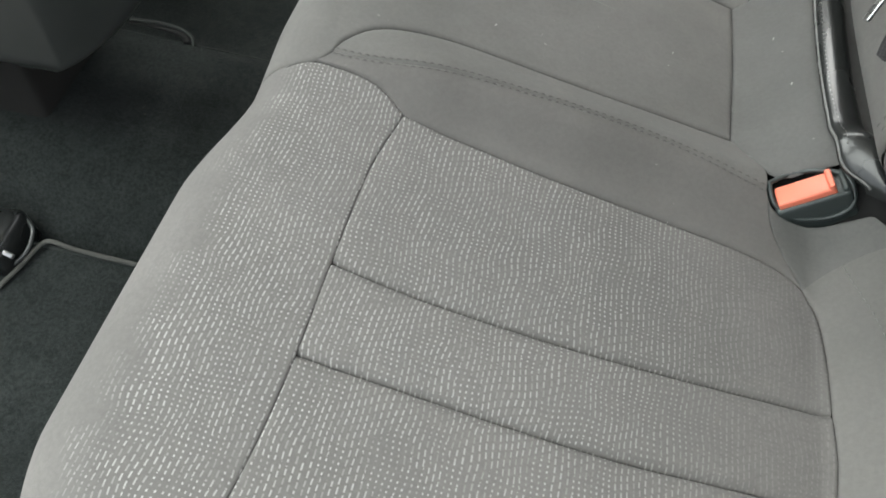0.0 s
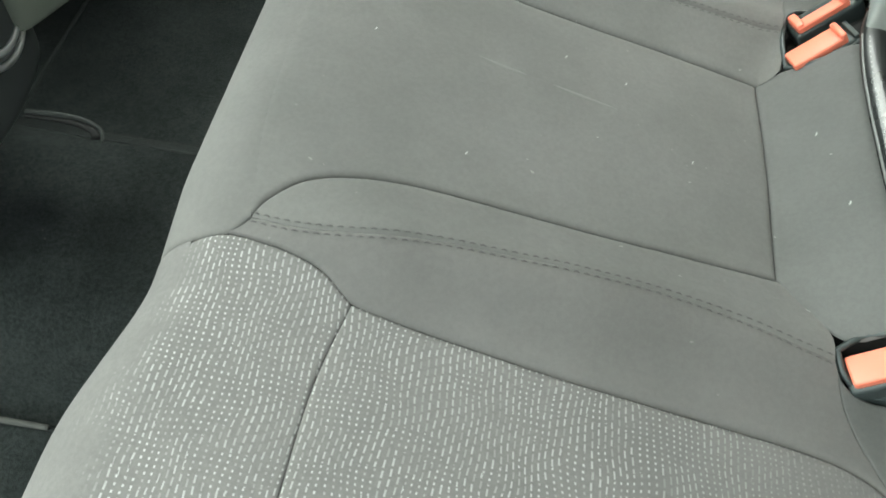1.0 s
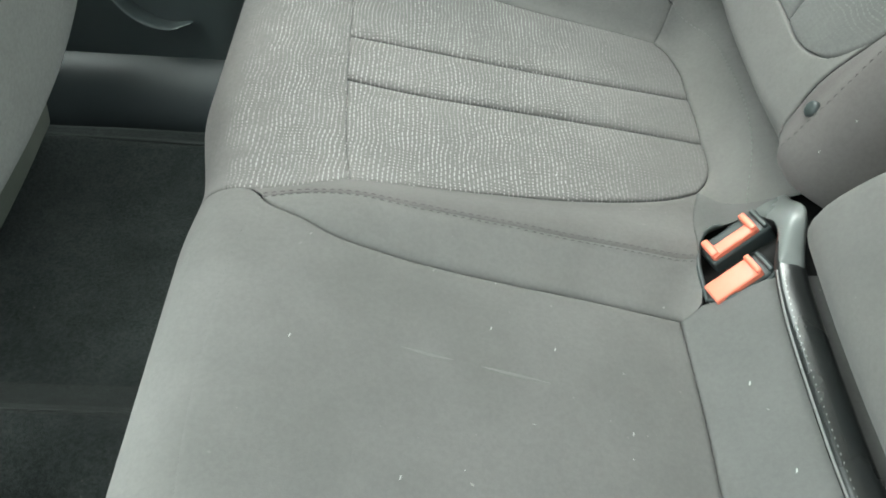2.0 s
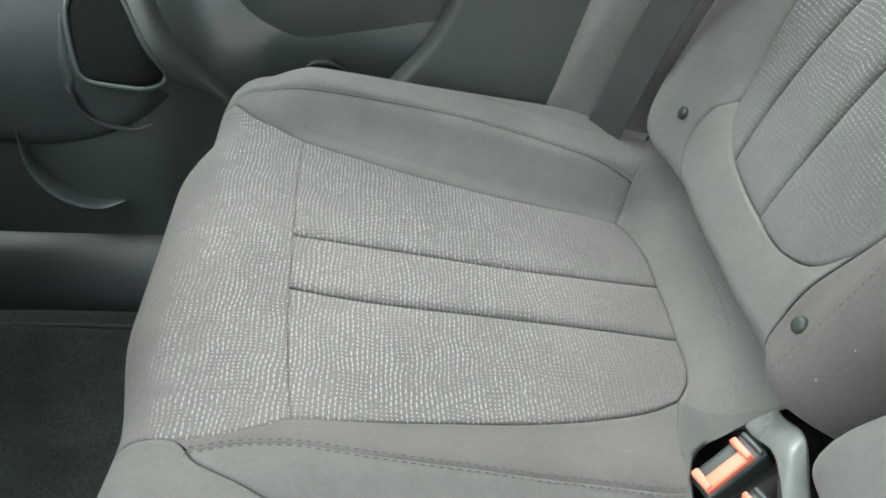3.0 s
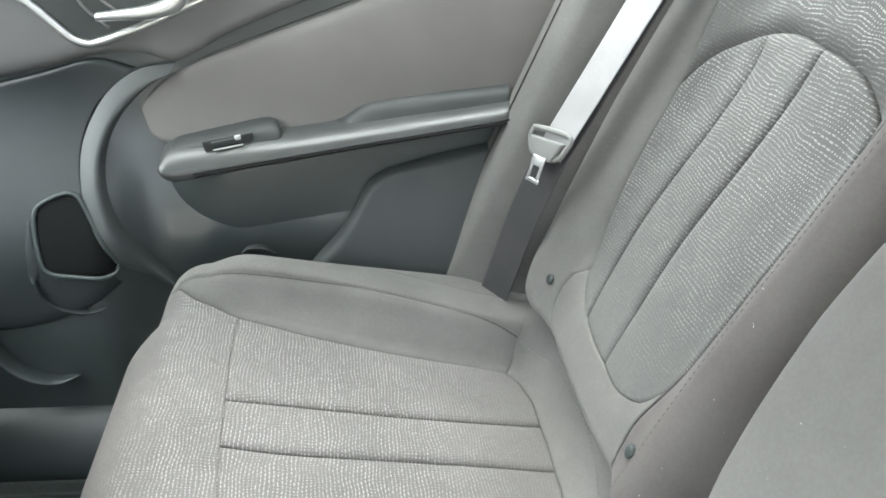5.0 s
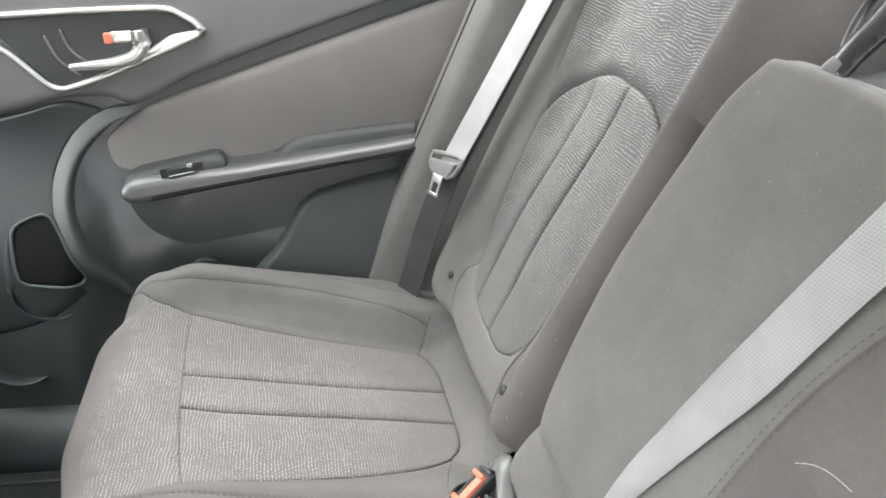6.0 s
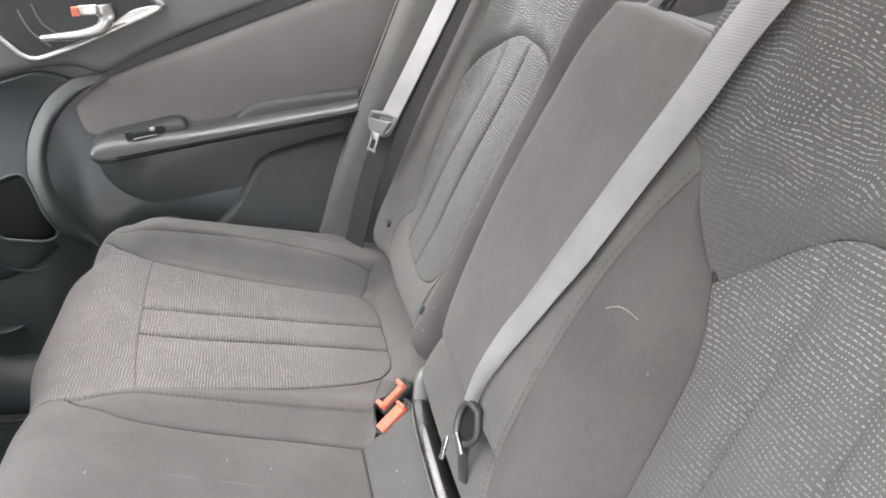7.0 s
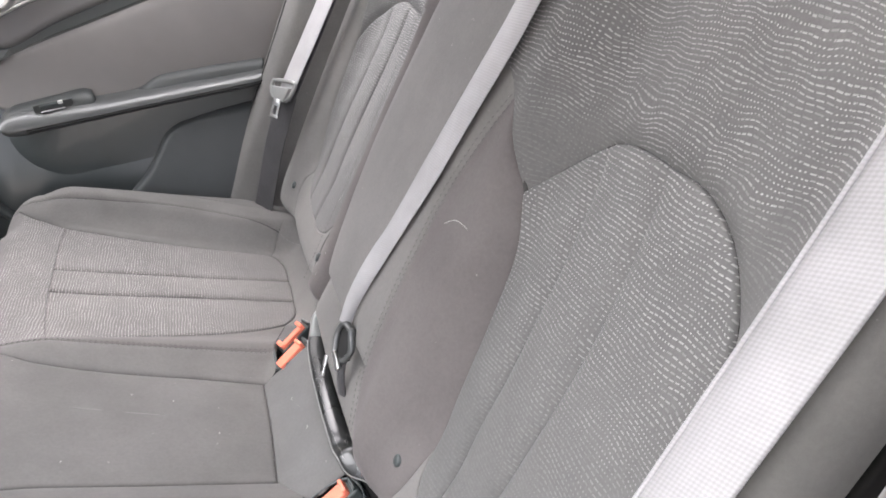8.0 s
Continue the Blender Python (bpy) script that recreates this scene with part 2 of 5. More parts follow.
# the grey webbing again, with shade put into its colour
SHADED_BELT = webbing("shaded_belt_webbing", (0.062, 0.059, 0.062), (0.028, 0.028, 0.030))
HEADLINER = grain("headliner", (0.62, 0.61, 0.58), (0.66, 0.65, 0.62), 0.9)
FRONT_CLOTH = grain("front_seat_cloth", (0.27, 0.276, 0.258), (0.31, 0.316, 0.296), 0.9, fine=900, strength=0.3, depth=0.0005, sheen=0.08, spec=0.2, mottle=0.09, crease=1.5)
SILVER = grain("silver_paint", (0.6, 0.6, 0.59), (0.68, 0.68, 0.67), 0.35, fine=700, strength=0.04)
SATIN = grain("satin_black_vinyl", (0.036, 0.040, 0.039), (0.046, 0.050, 0.049), 0.48, fine=900, strength=0.2, depth=0.0004, spec=0.4)


# ---- building helpers ----
def smooth(a, b, t):
    t = np.clip((np.asarray(t, float) - a) / (b - a), 0, 1)
    return t * t * (3 - 2 * t)


def thing(name, label, category, group="", at=(0, 0, 0)):
    ob = new(name)
    ob.location = at
    return tagged(ob, label, category, group)


def as_object(name, mesh, material, parent=None, label="", kind=""):
    mesh.materials.append(material)
    ob = new(name, mesh)
    if parent is not None:
        ob.parent = parent
        if parent.parent is None:
            ob.matrix_parent_inverse = Matrix.Translation(parent.location).inverted()
    return tagged(ob, label, kind=kind)


def part(name, bm, material, parent=None, label=""):
    mesh = bpy.data.meshes.new(name)
    bmesh.ops.recalc_face_normals(bm, faces=bm.faces)
    bm.to_mesh(mesh)
    bm.free()
    mesh.polygons.foreach_set("use_smooth", [True] * len(mesh.polygons))
    return as_object(name, mesh, material, parent, label)


def spline(points, count=160):
    """A smooth curve through points, evenly paced; returns count rows."""
    p = np.array(points, float)
    if len(p) == 2:
        fine = p[0] + (p[1] - p[0]) * np.linspace(0, 1, 200)[:, None]
    else:
        ends = np.vstack([2 * p[0] - p[1], p, 2 * p[-1] - p[-2]])
        rows = []
        for i in range(1, len(ends) - 2):
            a, b, c, d = ends[i - 1:i + 3]
            t = np.linspace(0, 1, 24, endpoint=i == len(ends) - 3)[:, None]
            rows.append(0.5 * (2 * b + (c - a) * t + (2 * a - 5 * b + 4 * c - d) * t ** 2 + (3 * b - a - 3 * c + d) * t ** 3))
        fine = np.vstack(rows)
    far = np.concatenate([[0], np.cumsum(np.linalg.norm(np.diff(fine, axis=0), axis=1))])
    at = np.linspace(0, far[-1], count)
    return np.stack([np.interp(at, far, fine[:, k]) for k in range(fine.shape[1])], 1)


def steps(length, coarse):
    """Places 0..1 along a length, closer together near both ends."""
    rim = [x for x in (0, 0.0006, 0.0015, 0.003, 0.005, 0.0075, 0.011, 0.016, 0.023) if x < length * 0.45]
    inner = length - 2 * rim[-1]
    count = max(1, int(inner / coarse))
    mid = rim[-1] + inner * np.arange(1, count) / count
    return np.array(rim + list(mid) + [length - x for x in reversed(rim)]) / length


def fillet(dist, depth, radius):
    t = np.clip(1 - dist / radius, 0, 1)
    return depth * t * t if radius > 2.2 * depth else depth * (1 - np.sqrt(1 - t * t))


def panel(name, south, east, north, west, surface, material, parent, roll=None, crown=0.0, coarse=0.012, label="", kind=""):
    """A padded panel between four edges of a plan, laid on surface(a, b, drop). Edges run west to east and south to north."""
    s, e, n, w = (spline(c) for c in (south, east, north, west))
    size_u = (np.linalg.norm(np.diff(s, axis=0), axis=1).sum() + np.linalg.norm(np.diff(n, axis=0), axis=1).sum()) / 2
    size_v = (np.linalg.norm(np.diff(w, axis=0), axis=1).sum() + np.linalg.norm(np.diff(e, axis=0), axis=1).sum()) / 2
    u, v = steps(max(size_u, 0.004), coarse), steps(max(size_v, 0.004), coarse)
    at = np.linspace(0, 1, len(s))

    def pick(c, t):
        return np.stack([np.interp(t, at, c[:, k]) for k in range(2)], -1)

    uu, vv = np.meshgrid(u, v)
    S, N, W, E = pick(s, uu), pick(n, uu), pick(w, vv), pick(e, vv)
    U, V = uu[..., None], vv[..., None]
    flat = (1 - V) * S + V * N + (1 - U) * W + U * E
    flat -= (1 - U) * (1 - V) * s[0] + U * (1 - V) * s[-1] + (1 - U) * V * n[0] + U * V * n[-1]
    drop = np.zeros_like(uu)
    for key, dist in (("s", vv * size_v), ("n", (1 - vv) * size_v), ("w", uu * size_u), ("e", (1 - uu) * size_u)):
        depth, radius = (roll or {}).get(key, (0.004, 0.007))
        if depth:
            drop = np.hypot(drop, fillet(dist, depth, radius))
    drop = drop - crown * np.sin(np.pi * uu) ** 0.7 * np.sin(np.pi * vv) ** 0.7
    xyz = surface(flat[..., 0], flat[..., 1], drop).reshape(-1, 3)
    nu, nv = len(u), len(v)
    idx = np.arange(nu * nv).reshape(nv, nu)
    quads = np.stack([idx[:-1, :-1], idx[:-1, 1:], idx[1:, 1:], idx[1:, :-1]], -1).reshape(-1, 4)
    mesh = bpy.data.meshes.new(name)
    mesh.from_pydata(xyz.tolist(), [], quads.tolist())
    layer = mesh.uv_layers.new(name="UVMap")
    layer.data.foreach_set("uv", flat.reshape(-1, 2)[quads.ravel()].ravel())
    mesh.polygons.foreach_set("use_smooth", [True] * len(mesh.polygons))
    return as_object(name, mesh, material, parent, label, kind)


def on_surface(points, surface, lift=0.0, count=160):
    """A plan curve laid on a surface."""
    c = spline(points, count)
    return surface(c[:, 0], c[:, 1], np.full(len(c), -lift))


def stitches(name, points, surface, parent, material=None, offset=0.0, length=0.0038, gap=0.0028, radius=0.00065, lift=0.0010):
    """A row of short thread loops along a plan curve."""
    plan = spline(points, 400)
    way = np.gradient(plan, axis=0)
    way /= np.linalg.norm(way, axis=1)[:, None] + 1e-9
    plan = plan + offset * np.stack([-way[:, 1], way[:, 0]], 1)
    xyz = surface(plan[:, 0], plan[:, 1], np.full(len(plan), -lift))
    far = np.concatenate([[0], np.cumsum(np.linalg.norm(np.diff(xyz, axis=0), axis=1))])
    verts, faces = [], []
    start = 0.0
    while start + length < far[-1]:
        a, m, b = (np.array([np.interp(t, far, xyz[:, k]) for k in range(3)]) for t in (start, start + length / 2, start + length))
        along = (b - a) / (np.linalg.norm(b - a) + 1e-9)
        up = surface(np.interp(start, far, plan[:, 0])[None], np.interp(start, far, plan[:, 1])[None], np.array([-lift - 0.01]))[0] - a
        side = np.cross(along, up)
        side /= np.linalg.norm(side) + 1e-9
        up /= np.linalg.norm(up) + 1e-9
        base = len(verts)
        for centre, r, high in ((a, 0.55, -0.0004), (m, 1.0, 0.0004), (b, 0.55, -0.0004)):
            c = centre + up * high
            verts += [c - side * radius * r, c + up * radius * r, c + side * radius * r]
        for k in (0, 3):
            faces += [(base + k, base + k + 1, base + k + 4, base + k + 3), (base + k + 1, base + k + 2, base + k + 5, base + k + 4)]
        start += length + gap
    mesh = bpy.data.meshes.new(name)
    mesh.from_pydata([tuple(x) for x in verts], [], faces)
    mesh.polygons.foreach_set("use_smooth", [True] * len(mesh.polygons))
    return as_object(name, mesh, material or THREAD, parent, "", "stuff")


def tube(name, points, radius, material, parent=None, label="", sides=8, squash=1.0, closed=False, count=60, taper=None):
    """A round or flattened rod along a curve."""
    c = spline(points, count)
    tangent = np.gradient(c, axis=0)
    if closed:
        tangent[0] = tangent[-1] = c[1] - c[-2]
    tangent /= np.linalg.norm(tangent, axis=1)[:, None] + 1e-9
    ref = np.array([0, 0, 1.0]) if abs(tangent[:, 2]).mean() < 0.8 else np.array([0, 1.0, 0])
    bm = bmesh.new()
    rings = []
    for i, (p, t) in enumerate(zip(c, tangent)):
        side = np.cross(t, ref)
        side /= np.linalg.norm(side) + 1e-9
        up = np.cross(side, t)
        r = radius * (taper(i / (count - 1)) if taper else 1.0)
        rings.append([bm.verts.new(p + r * (math.cos(k) * side + squash * math.sin(k) * up)) for k in np.linspace(0, 2 * math.pi, sides, endpoint=False)])
    for a, b in zip(rings, rings[1:]):
        for k in range(sides):
            bm.faces.new((a[k], a[(k + 1) % sides], b[(k + 1) % sides], b[k]))
    if not closed:
        bm.faces.new(rings[0])
        bm.faces.new(rings[-1])
    return part(name, bm, material, parent, label)


def strip(name, centre, across, width, thick, material, parent, label="", count=80, narrow=None):
    """A band of webbing along centre points; across gives its width's direction at each point."""
    c = spline(centre, count)
    marks = np.concatenate([[0], np.cumsum(np.linalg.norm(np.diff(np.array(centre, float), axis=0), axis=1))])
    w = np.stack([np.interp(np.linspace(0, marks[-1], count), marks, np.array(across, float)[:, k]) for k in range(3)], 1)
    w /= np.linalg.norm(w, axis=1)[:, None]
    t = np.gradient(c, axis=0)
    t /= np.linalg.norm(t, axis=1)[:, None] + 1e-9
    far = np.concatenate([[0], np.cumsum(np.linalg.norm(np.diff(c, axis=0), axis=1))])
    prof = [(-0.5, 0), (-0.49, 0.45), (-0.45, 0.5), (0, 0.55), (0.45, 0.5), (0.49, 0.45), (0.5, 0), (0.49, -0.45), (0, -0.5), (-0.49, -0.45)]
    verts, uv = [], []
    for p, a, d, f in zip(c, w, t, far):
        up = np.cross(a, d)
        up /= np.linalg.norm(up) + 1e-9
        wide = width * (narrow(f / far[-1]) if narrow else 1.0)
        verts += [tuple(p + a * wide * x + up * thick * y) for x, y in prof]
        uv += [(x * width, f) for x, _ in prof]
    k = len(prof)
    faces = [(i * k + j, i * k + (j + 1) % k, (i + 1) * k + (j + 1) % k, (i + 1) * k + j) for i in range(count - 1) for j in range(k)]
    mesh = bpy.data.meshes.new(name)
    mesh.from_pydata(verts, [], faces)
    layer = mesh.uv_layers.new(name="UVMap")
    layer.data.foreach_set("uv", [x for f in faces for i in f for x in uv[i]])
    mesh.polygons.foreach_set("use_smooth", [True] * len(mesh.polygons))
    return as_object(name, mesh, material, parent, label)


def block(name, size, m, material, parent=None, label="", bevel=0.003, shape=None):
    """A rounded block of a size at a pose; shape(v) may bend its vertices first."""
    bm = bmesh.new()
    bmesh.ops.create_cube(bm, size=1.0, matrix=Matrix.Diagonal((*size, 1)))
    if shape:
        for v in bm.verts:
            shape(v)
    if bevel:
        bmesh.ops.bevel(bm, geom=list(bm.edges), offset=bevel, segments=3, affect="EDGES", profile=0.6)
    bm.transform(m)
    return part(name, bm, material, parent, label)


def ring_cap(name, radius, depth, m, material, parent, label=""):
    """A domed round button."""
    bm = bmesh.new()
    rows = []
    for r, z in ((0, depth), (0.55, depth * 0.92), (0.85, depth * 0.6), (1.0, 0.1 * depth), (1.0, -depth)):
        if r == 0:
            rows.append([bm.verts.new((0, 0, z))])
        else:
            rows.append([bm.verts.new((radius * r * math.cos(k), radius * r * math.sin(k), z)) for k in np.linspace(0, 2 * math.pi, 20, endpoint=False)])
    for k in range(20):
        bm.faces.new((rows[0][0], rows[1][k], rows[1][(k + 1) % 20]))
        for a, b in zip(rows[1:], rows[2:]):
            bm.faces.new((a[k], b[k], b[(k + 1) % 20], a[(k + 1) % 20]))
    bm.transform(m)
    return part(name, bm, material, parent, label)


def mirror(points):
    return [(a, -b) for a, b in points]


# ---- surfaces ----
def seat_height(x, y):
    ay = np.abs(y)
    xs = np.where(x > -0.3, x, -0.3 - 0.04 * (1 - np.exp(np.minimum(x + 0.3, 0) / 0.04)))
    mid = 0.338 - 0.19 * np.minimum(xs, 0)
    ins = 0.357 - 0.128 * (np.minimum(xs, 0.07) + 0.12)
    z = mid + (ins - mid) * smooth(0.1, 0.2, ay) + 0.018 * np.exp(-((ay - 0.152) / 0.033) ** 2) * smooth(-0.36, -0.25, x)
    yo = 0.55 - 0.07 * smooth(-0.3, 0.05, x)
    a = smooth(yo, yo + 0.047, ay) * (0.35 + 0.65 * smooth(-0.38, -0.28, x))
    xr = 0.06 * smooth(0.1, 0.2, ay)
    b = 0.85 * smooth(xr, xr + 0.065, x)
    return z + 0.05 * (1 - (1 - a) * (1 - b))


def seat_front(y):
    ay = np.abs(y)
    return -0.405 - 0.019 * smooth(0.18, 0.30, ay) + 0.035 * smooth(0.48, 0.62, ay)


FRONT_R, SIDE_R, SIDE_Y = 0.055, 0.045, 0.605


def seat(a, b, drop):
    """The cushion: plan a (to the rear), b (across); past the front edge and the sides the plan goes on down the curve."""
    ay, sign = np.abs(b), np.sign(b)
    side = np.maximum(ay - SIDE_Y, 0)
    ts = np.minimum(side / SIDE_R, 1.45)
    y_in = np.minimum(ay, SIDE_Y)
    start = seat_front(sign * y_in) + FRONT_R
    over = np.maximum(start - a, 0)
    tf = np.minimum(over / FRONT_R, 1.5)
    past = np.maximum(over - 1.5 * FRONT_R, 0)
    x_in = np.maximum(a, start)
    z = seat_height(x_in, sign * y_in)
    x = x_in - FRONT_R * np.sin(tf) + 0.1 * past
    z = z - FRONT_R * (1 - np.cos(tf)) - past
    y = sign * (y_in + SIDE_R * np.sin(ts) + 0.12 * np.maximum(side - 1.45 * SIDE_R, 0))
    z = z - SIDE_R * (1 - np.cos(ts)) - np.maximum(side - 1.45 * SIDE_R, 0)
    nx, nz = -np.sin(tf), np.cos(tf)
    ny = sign * np.sin(ts)
    size = np.sqrt(nx ** 2 + ny ** 2 + nz ** 2)
    return np.stack([x - drop * nx / size, y - drop * ny / size, z - drop * nz / size], -1)


BACK_O = np.array([0.10, 0.0, 0.46])
BACK_U = np.array([0.3712, 0.0, 0.9286])
BACK_N = np.array([-0.9286, 0.0, 0.3712])


def back_at(y, s, d):
    """A place by its distance across, up along and out of the backrest's plane."""
    y, s, d = np.broadcast_arrays(np.asarray(y, float), s, d)
    return BACK_O + s[..., None] * BACK_U + d[..., None] * BACK_N + y[..., None] * np.array([0, 1.0, 0])


def back_depth(y, s):
    ay = np.abs(y)
    inner = 0.022 * np.exp(-((ay - 0.185) / 0.03) ** 2)
    outer = 0.020 * smooth(0.475, 0.535, ay)
    hollow = -0.012 * smooth(0.0, 0.08, s) * smooth(0.21, 0.25, ay) * (1 - smooth(0.46, 0.5, ay))
    return inner + outer + hollow


def back(y, s, drop):
    return back_at(y, s, back_depth(y, s) - drop)


def back_mid(y, s, drop):
    """The same with the padded middle standing proud."""
    k = smooth(-0.235, -0.12, y)
    d = back_depth(y, s) * (1 - k) + 0.032 * k
    return back_at(y, s, d - drop)


def door_depth(x, z):
    return 0.768 - 0.055 * smooth(-0.4, 0.12, x) - (0.05 + 0.05 * (1 - smooth(-0.50, -0.42, x))) * (1 - smooth(0.36, 0.62, z)) + 0.02 * smooth(0.6, 0.9, z)


def door(x, z, drop):
    y = door_depth(x, z) + drop
    return np.stack([x + 0 * y, y, z + 0 * y], -1)


def door_out(out):
    return lambda x, z, drop: door(x, z, drop - out)


# ---- floor, sill and body ----
def build_floor():
    ys = [-0.80, -0.70, -0.66, -0.64, -0.60, -0.40, -0.205, -0.195, -0.175, -0.14, -0.105, -0.085, 0, 0.07, 0.086, 0.094, 0.105, 0.12, 0.16, 0.185, 0.21, 0.40, 0.55, 0.57, 0.59, 0.62, 0.80]
    zs = [0.03, 0.03, 0.032, 0.034, 0.036, 0.036, 0.034, 0.03, 0.05, 0.10, 0.126, 0.132, 0.136, 0.137, 0.134, 0.126, 0.11, 0.085, 0.055, 0.045, 0.042, 0.045, 0.048, 0.052, 0.05, 0.03, 0.03]
    grid = np.linspace(-1.6, 0.1, 90)
    across = np.interp(np.linspace(0, 1, 220), np.linspace(0, 1, len(ys)), ys)
    high = np.interp(across, ys, zs)
    verts = [(x, y, z + 0.003 * noise.noise((x * 7, y * 7, 0))) for x in grid for y, z in zip(across, high)]
    k = len(across)
    faces = [(i * k + j, (i + 1) * k + j, (i + 1) * k + j + 1, i * k + j + 1) for i in range(len(grid) - 1) for j in range(k - 1)]
    mesh = bpy.data.meshes.new("floor")
    mesh.from_pydata(verts, [], faces)
    mesh.polygons.foreach_set("use_smooth", [True] * len(faces))
    tagged(as_object("floor", mesh, CARPET), "black moulded carpet over the car's floor and centre tunnel", "floor", kind="structure")


build_floor()


def floor_mat(y0, y1, label):
    """A carpet mat with a rounded bound edge, in front of the bench."""
    mat = thing("floor_mat", label, "floor mat", "floor mats", (-0.7, (y0 + y1) / 2, 0.04))

    def lie(x, y, drop):
        z = 0.052 + 0.004 * np.sin(x * 9 + y * 5) + 0.008 * smooth(0.5, 0.56, y)
        return np.stack([x, y, z - drop], -1)

    edge = {k: (0.012, 0.01) for k in "snew"}
    x0, x1 = -0.80, -0.34
    panel("carpet_top", [(x0, y0), (x1, y0)], [(x1, y0), (x1, y1)], [(x0, y1), (x1, y1)], [(x0, y0), (x0, y1)], lie, CARPET, mat, edge, coarse=0.02)
    rim = [(x0 + 0.004, y0 + 0.004), (x1, y0 + 0.004), (x1, y1 - 0.004), (x0 + 0.004, y1 - 0.004), (x0 + 0.004, y0 + 0.004)]
    xyz = [tuple(lie(np.array(x), np.array(y), 0.003)) for x, y in rim]
    for i, (a, b) in enumerate(zip(xyz, xyz[1:])):
        tube("bound_edge", [a, b], 0.0032, FUZZ, mat, "fuzzy bound edge", sides=6, count=12)


floor_mat(-0.64, -0.20, "black carpet mat on the floor in front of the bench")
floor_mat(0.145, 0.565, "black carpet mat lying against the far door sill")

# sill: shiny black scuff plate under the far door
sill = thing("door_sill", "shiny black plastic scuff plate along the door opening", "door sill", at=(-0.4, 0.66, 0.1))
sill["kind"] = "structure"


def sill_surface(x, t, drop):
    y = 0.60 + 0.105 * (1 - np.cos(1.5 * t))
    z = 0.02 + 0.117 * np.sin(1.5 * t)
    return np.stack([x + 0 * y, y + 0 * x, z - drop + 0 * x], -1)


panel("scuff_plate", [(-1.5, 0), (0.1, 0)], [(0.1, 0), (0.1, 1.0)], [(-1.5, 1.0), (0.1, 1.0)], [(-1.5, 0), (-1.5, 1.0)], sill_surface,
      grain("sill_plastic", (0.014, 0.018, 0.019), (0.020, 0.025, 0.026), 0.45, fine=900, strength=0.1, depth=0.0004), sill, {k: (0, 1) for k in "snew"}, coarse=0.03)


def wall(name, corners, material, label, category, thick=0.03):
    """A flat wall of four corners with thickness."""
    p = [Vector(c) for c in corners]
    n = (p[1] - p[0]).cross(p[3] - p[0]).normalized() * thick
    bm = bmesh.new()
    a = [bm.verts.new(c) for c in p]
    b = [bm.verts.new(c - n) for c in p]
    bm.faces.new(a)
    bm.faces.new(list(reversed(b)))
    for i in range(4):
        bm.faces.new((a[i], b[i], b[(i + 1) % 4], a[(i + 1) % 4]))
    ob = part(name, bm, material)
    for poly in ob.data.polygons:
        poly.use_smooth = False
    return tagged(ob, label, category, kind="structure")


# shell of the car around the bench: roof, pillars, rear shelf, front bulkhead, ground outside
# unseen roof and rails, sized by how much light reaches the seats
wall("ceiling", [(-0.90, -0.50, 1.30), (-0.90, 0.44, 1.30), (0.24, 0.44, 1.285), (0.24, -0.50, 1.285)], HEADLINER, "unseen pale headliner, sized to shape the light on the seats", "ceiling", -0.04)
wall("wall_far_shade_rail", [(-1.05, 0.44, 1.298), (0.28, 0.44, 1.283), (0.28, 0.59, 1.15), (-1.05, 0.59, 1.16)], HEADLINER, "unseen pale rail that cuts light from the far windows", "roof rail", -0.03)
wall("wall_near_shade_rail", [(-1.05, -0.50, 1.298), (0.28, -0.50, 1.283), (0.28, -0.63, 1.14), (-1.05, -0.63, 1.15)], HEADLINER, "unseen pale rail that shades the near backrest", "roof rail", 0.03)
wall("rear_shelf", [(0.30, -0.66, 0.835), (0.30, 0.66, 0.835), (0.95, 0.66, 1.085), (0.95, -0.66, 1.085)], SHELF, "grey parcel shelf behind the backrests", "parcel shelf", 0.03)
# added black sheet, so that openings behind the backrests look shaded
wall("wall_rear_bulkhead", [(0.17, -0.64, 0.3), (0.17, 0.64, 0.3), (0.37, 0.64, 0.80), (0.37, -0.64, 0.80)], GAP, "added black sheet that keeps the space behind the backrests dark", "bulkhead", -0.02)
wall("wall_front_bulkhead", [(-1.6, -0.75, 0.0), (-1.6, 0.75, 0.0), (-1.6, 0.75, 0.85), (-1.6, -0.75, 0.85)], PLASTIC, "black dashboard side of the cabin", "bulkhead", 0.03)
wall("pillar_far_rear", [(0.16, 0.735, 0.1), (0.75, 0.70, 0.1), (0.75, 0.66, 0.92), (0.30, 0.70, 0.92)], SOFT, "dark trim of the far rear pillar", "pillar", -0.03)
wall("pillar_far_middle", [(-0.95, 0.765, 0.1), (-0.85, 0.765, 0.1), (-0.80, 0.72, 1.26), (-0.92, 0.72, 1.26)], SOFT, "dark trim of the middle pillar", "pillar", -0.03)
# near pillars and front door stay out of view; added to block light
wall("pillar_near_rear", [(0.20, -0.75, 0.1), (0.75, -0.75, 0.1), (0.75, -0.64, 1.26), (0.16, -0.64, 1.26)], SOFT, "unseen near rear pillar that shades the near backrest", "pillar", 0.03)
wall("pillar_near_middle", [(-0.97, -0.765, 0.0), (-0.87, -0.765, 0.0), (-0.82, -0.66, 1.27), (-0.94, -0.66, 1.27)], SOFT, "unseen near middle pillar that blocks light from the near side", "pillar", 0.03)
wall("wall_near_front", [(-1.6, -0.77, 0.0), (-0.97, -0.77, 0.0), (-0.95, -0.74, 0.93), (-1.6, -0.74, 0.93)], TRIM, "unseen near front door that blocks low light", "car door", 0.03)
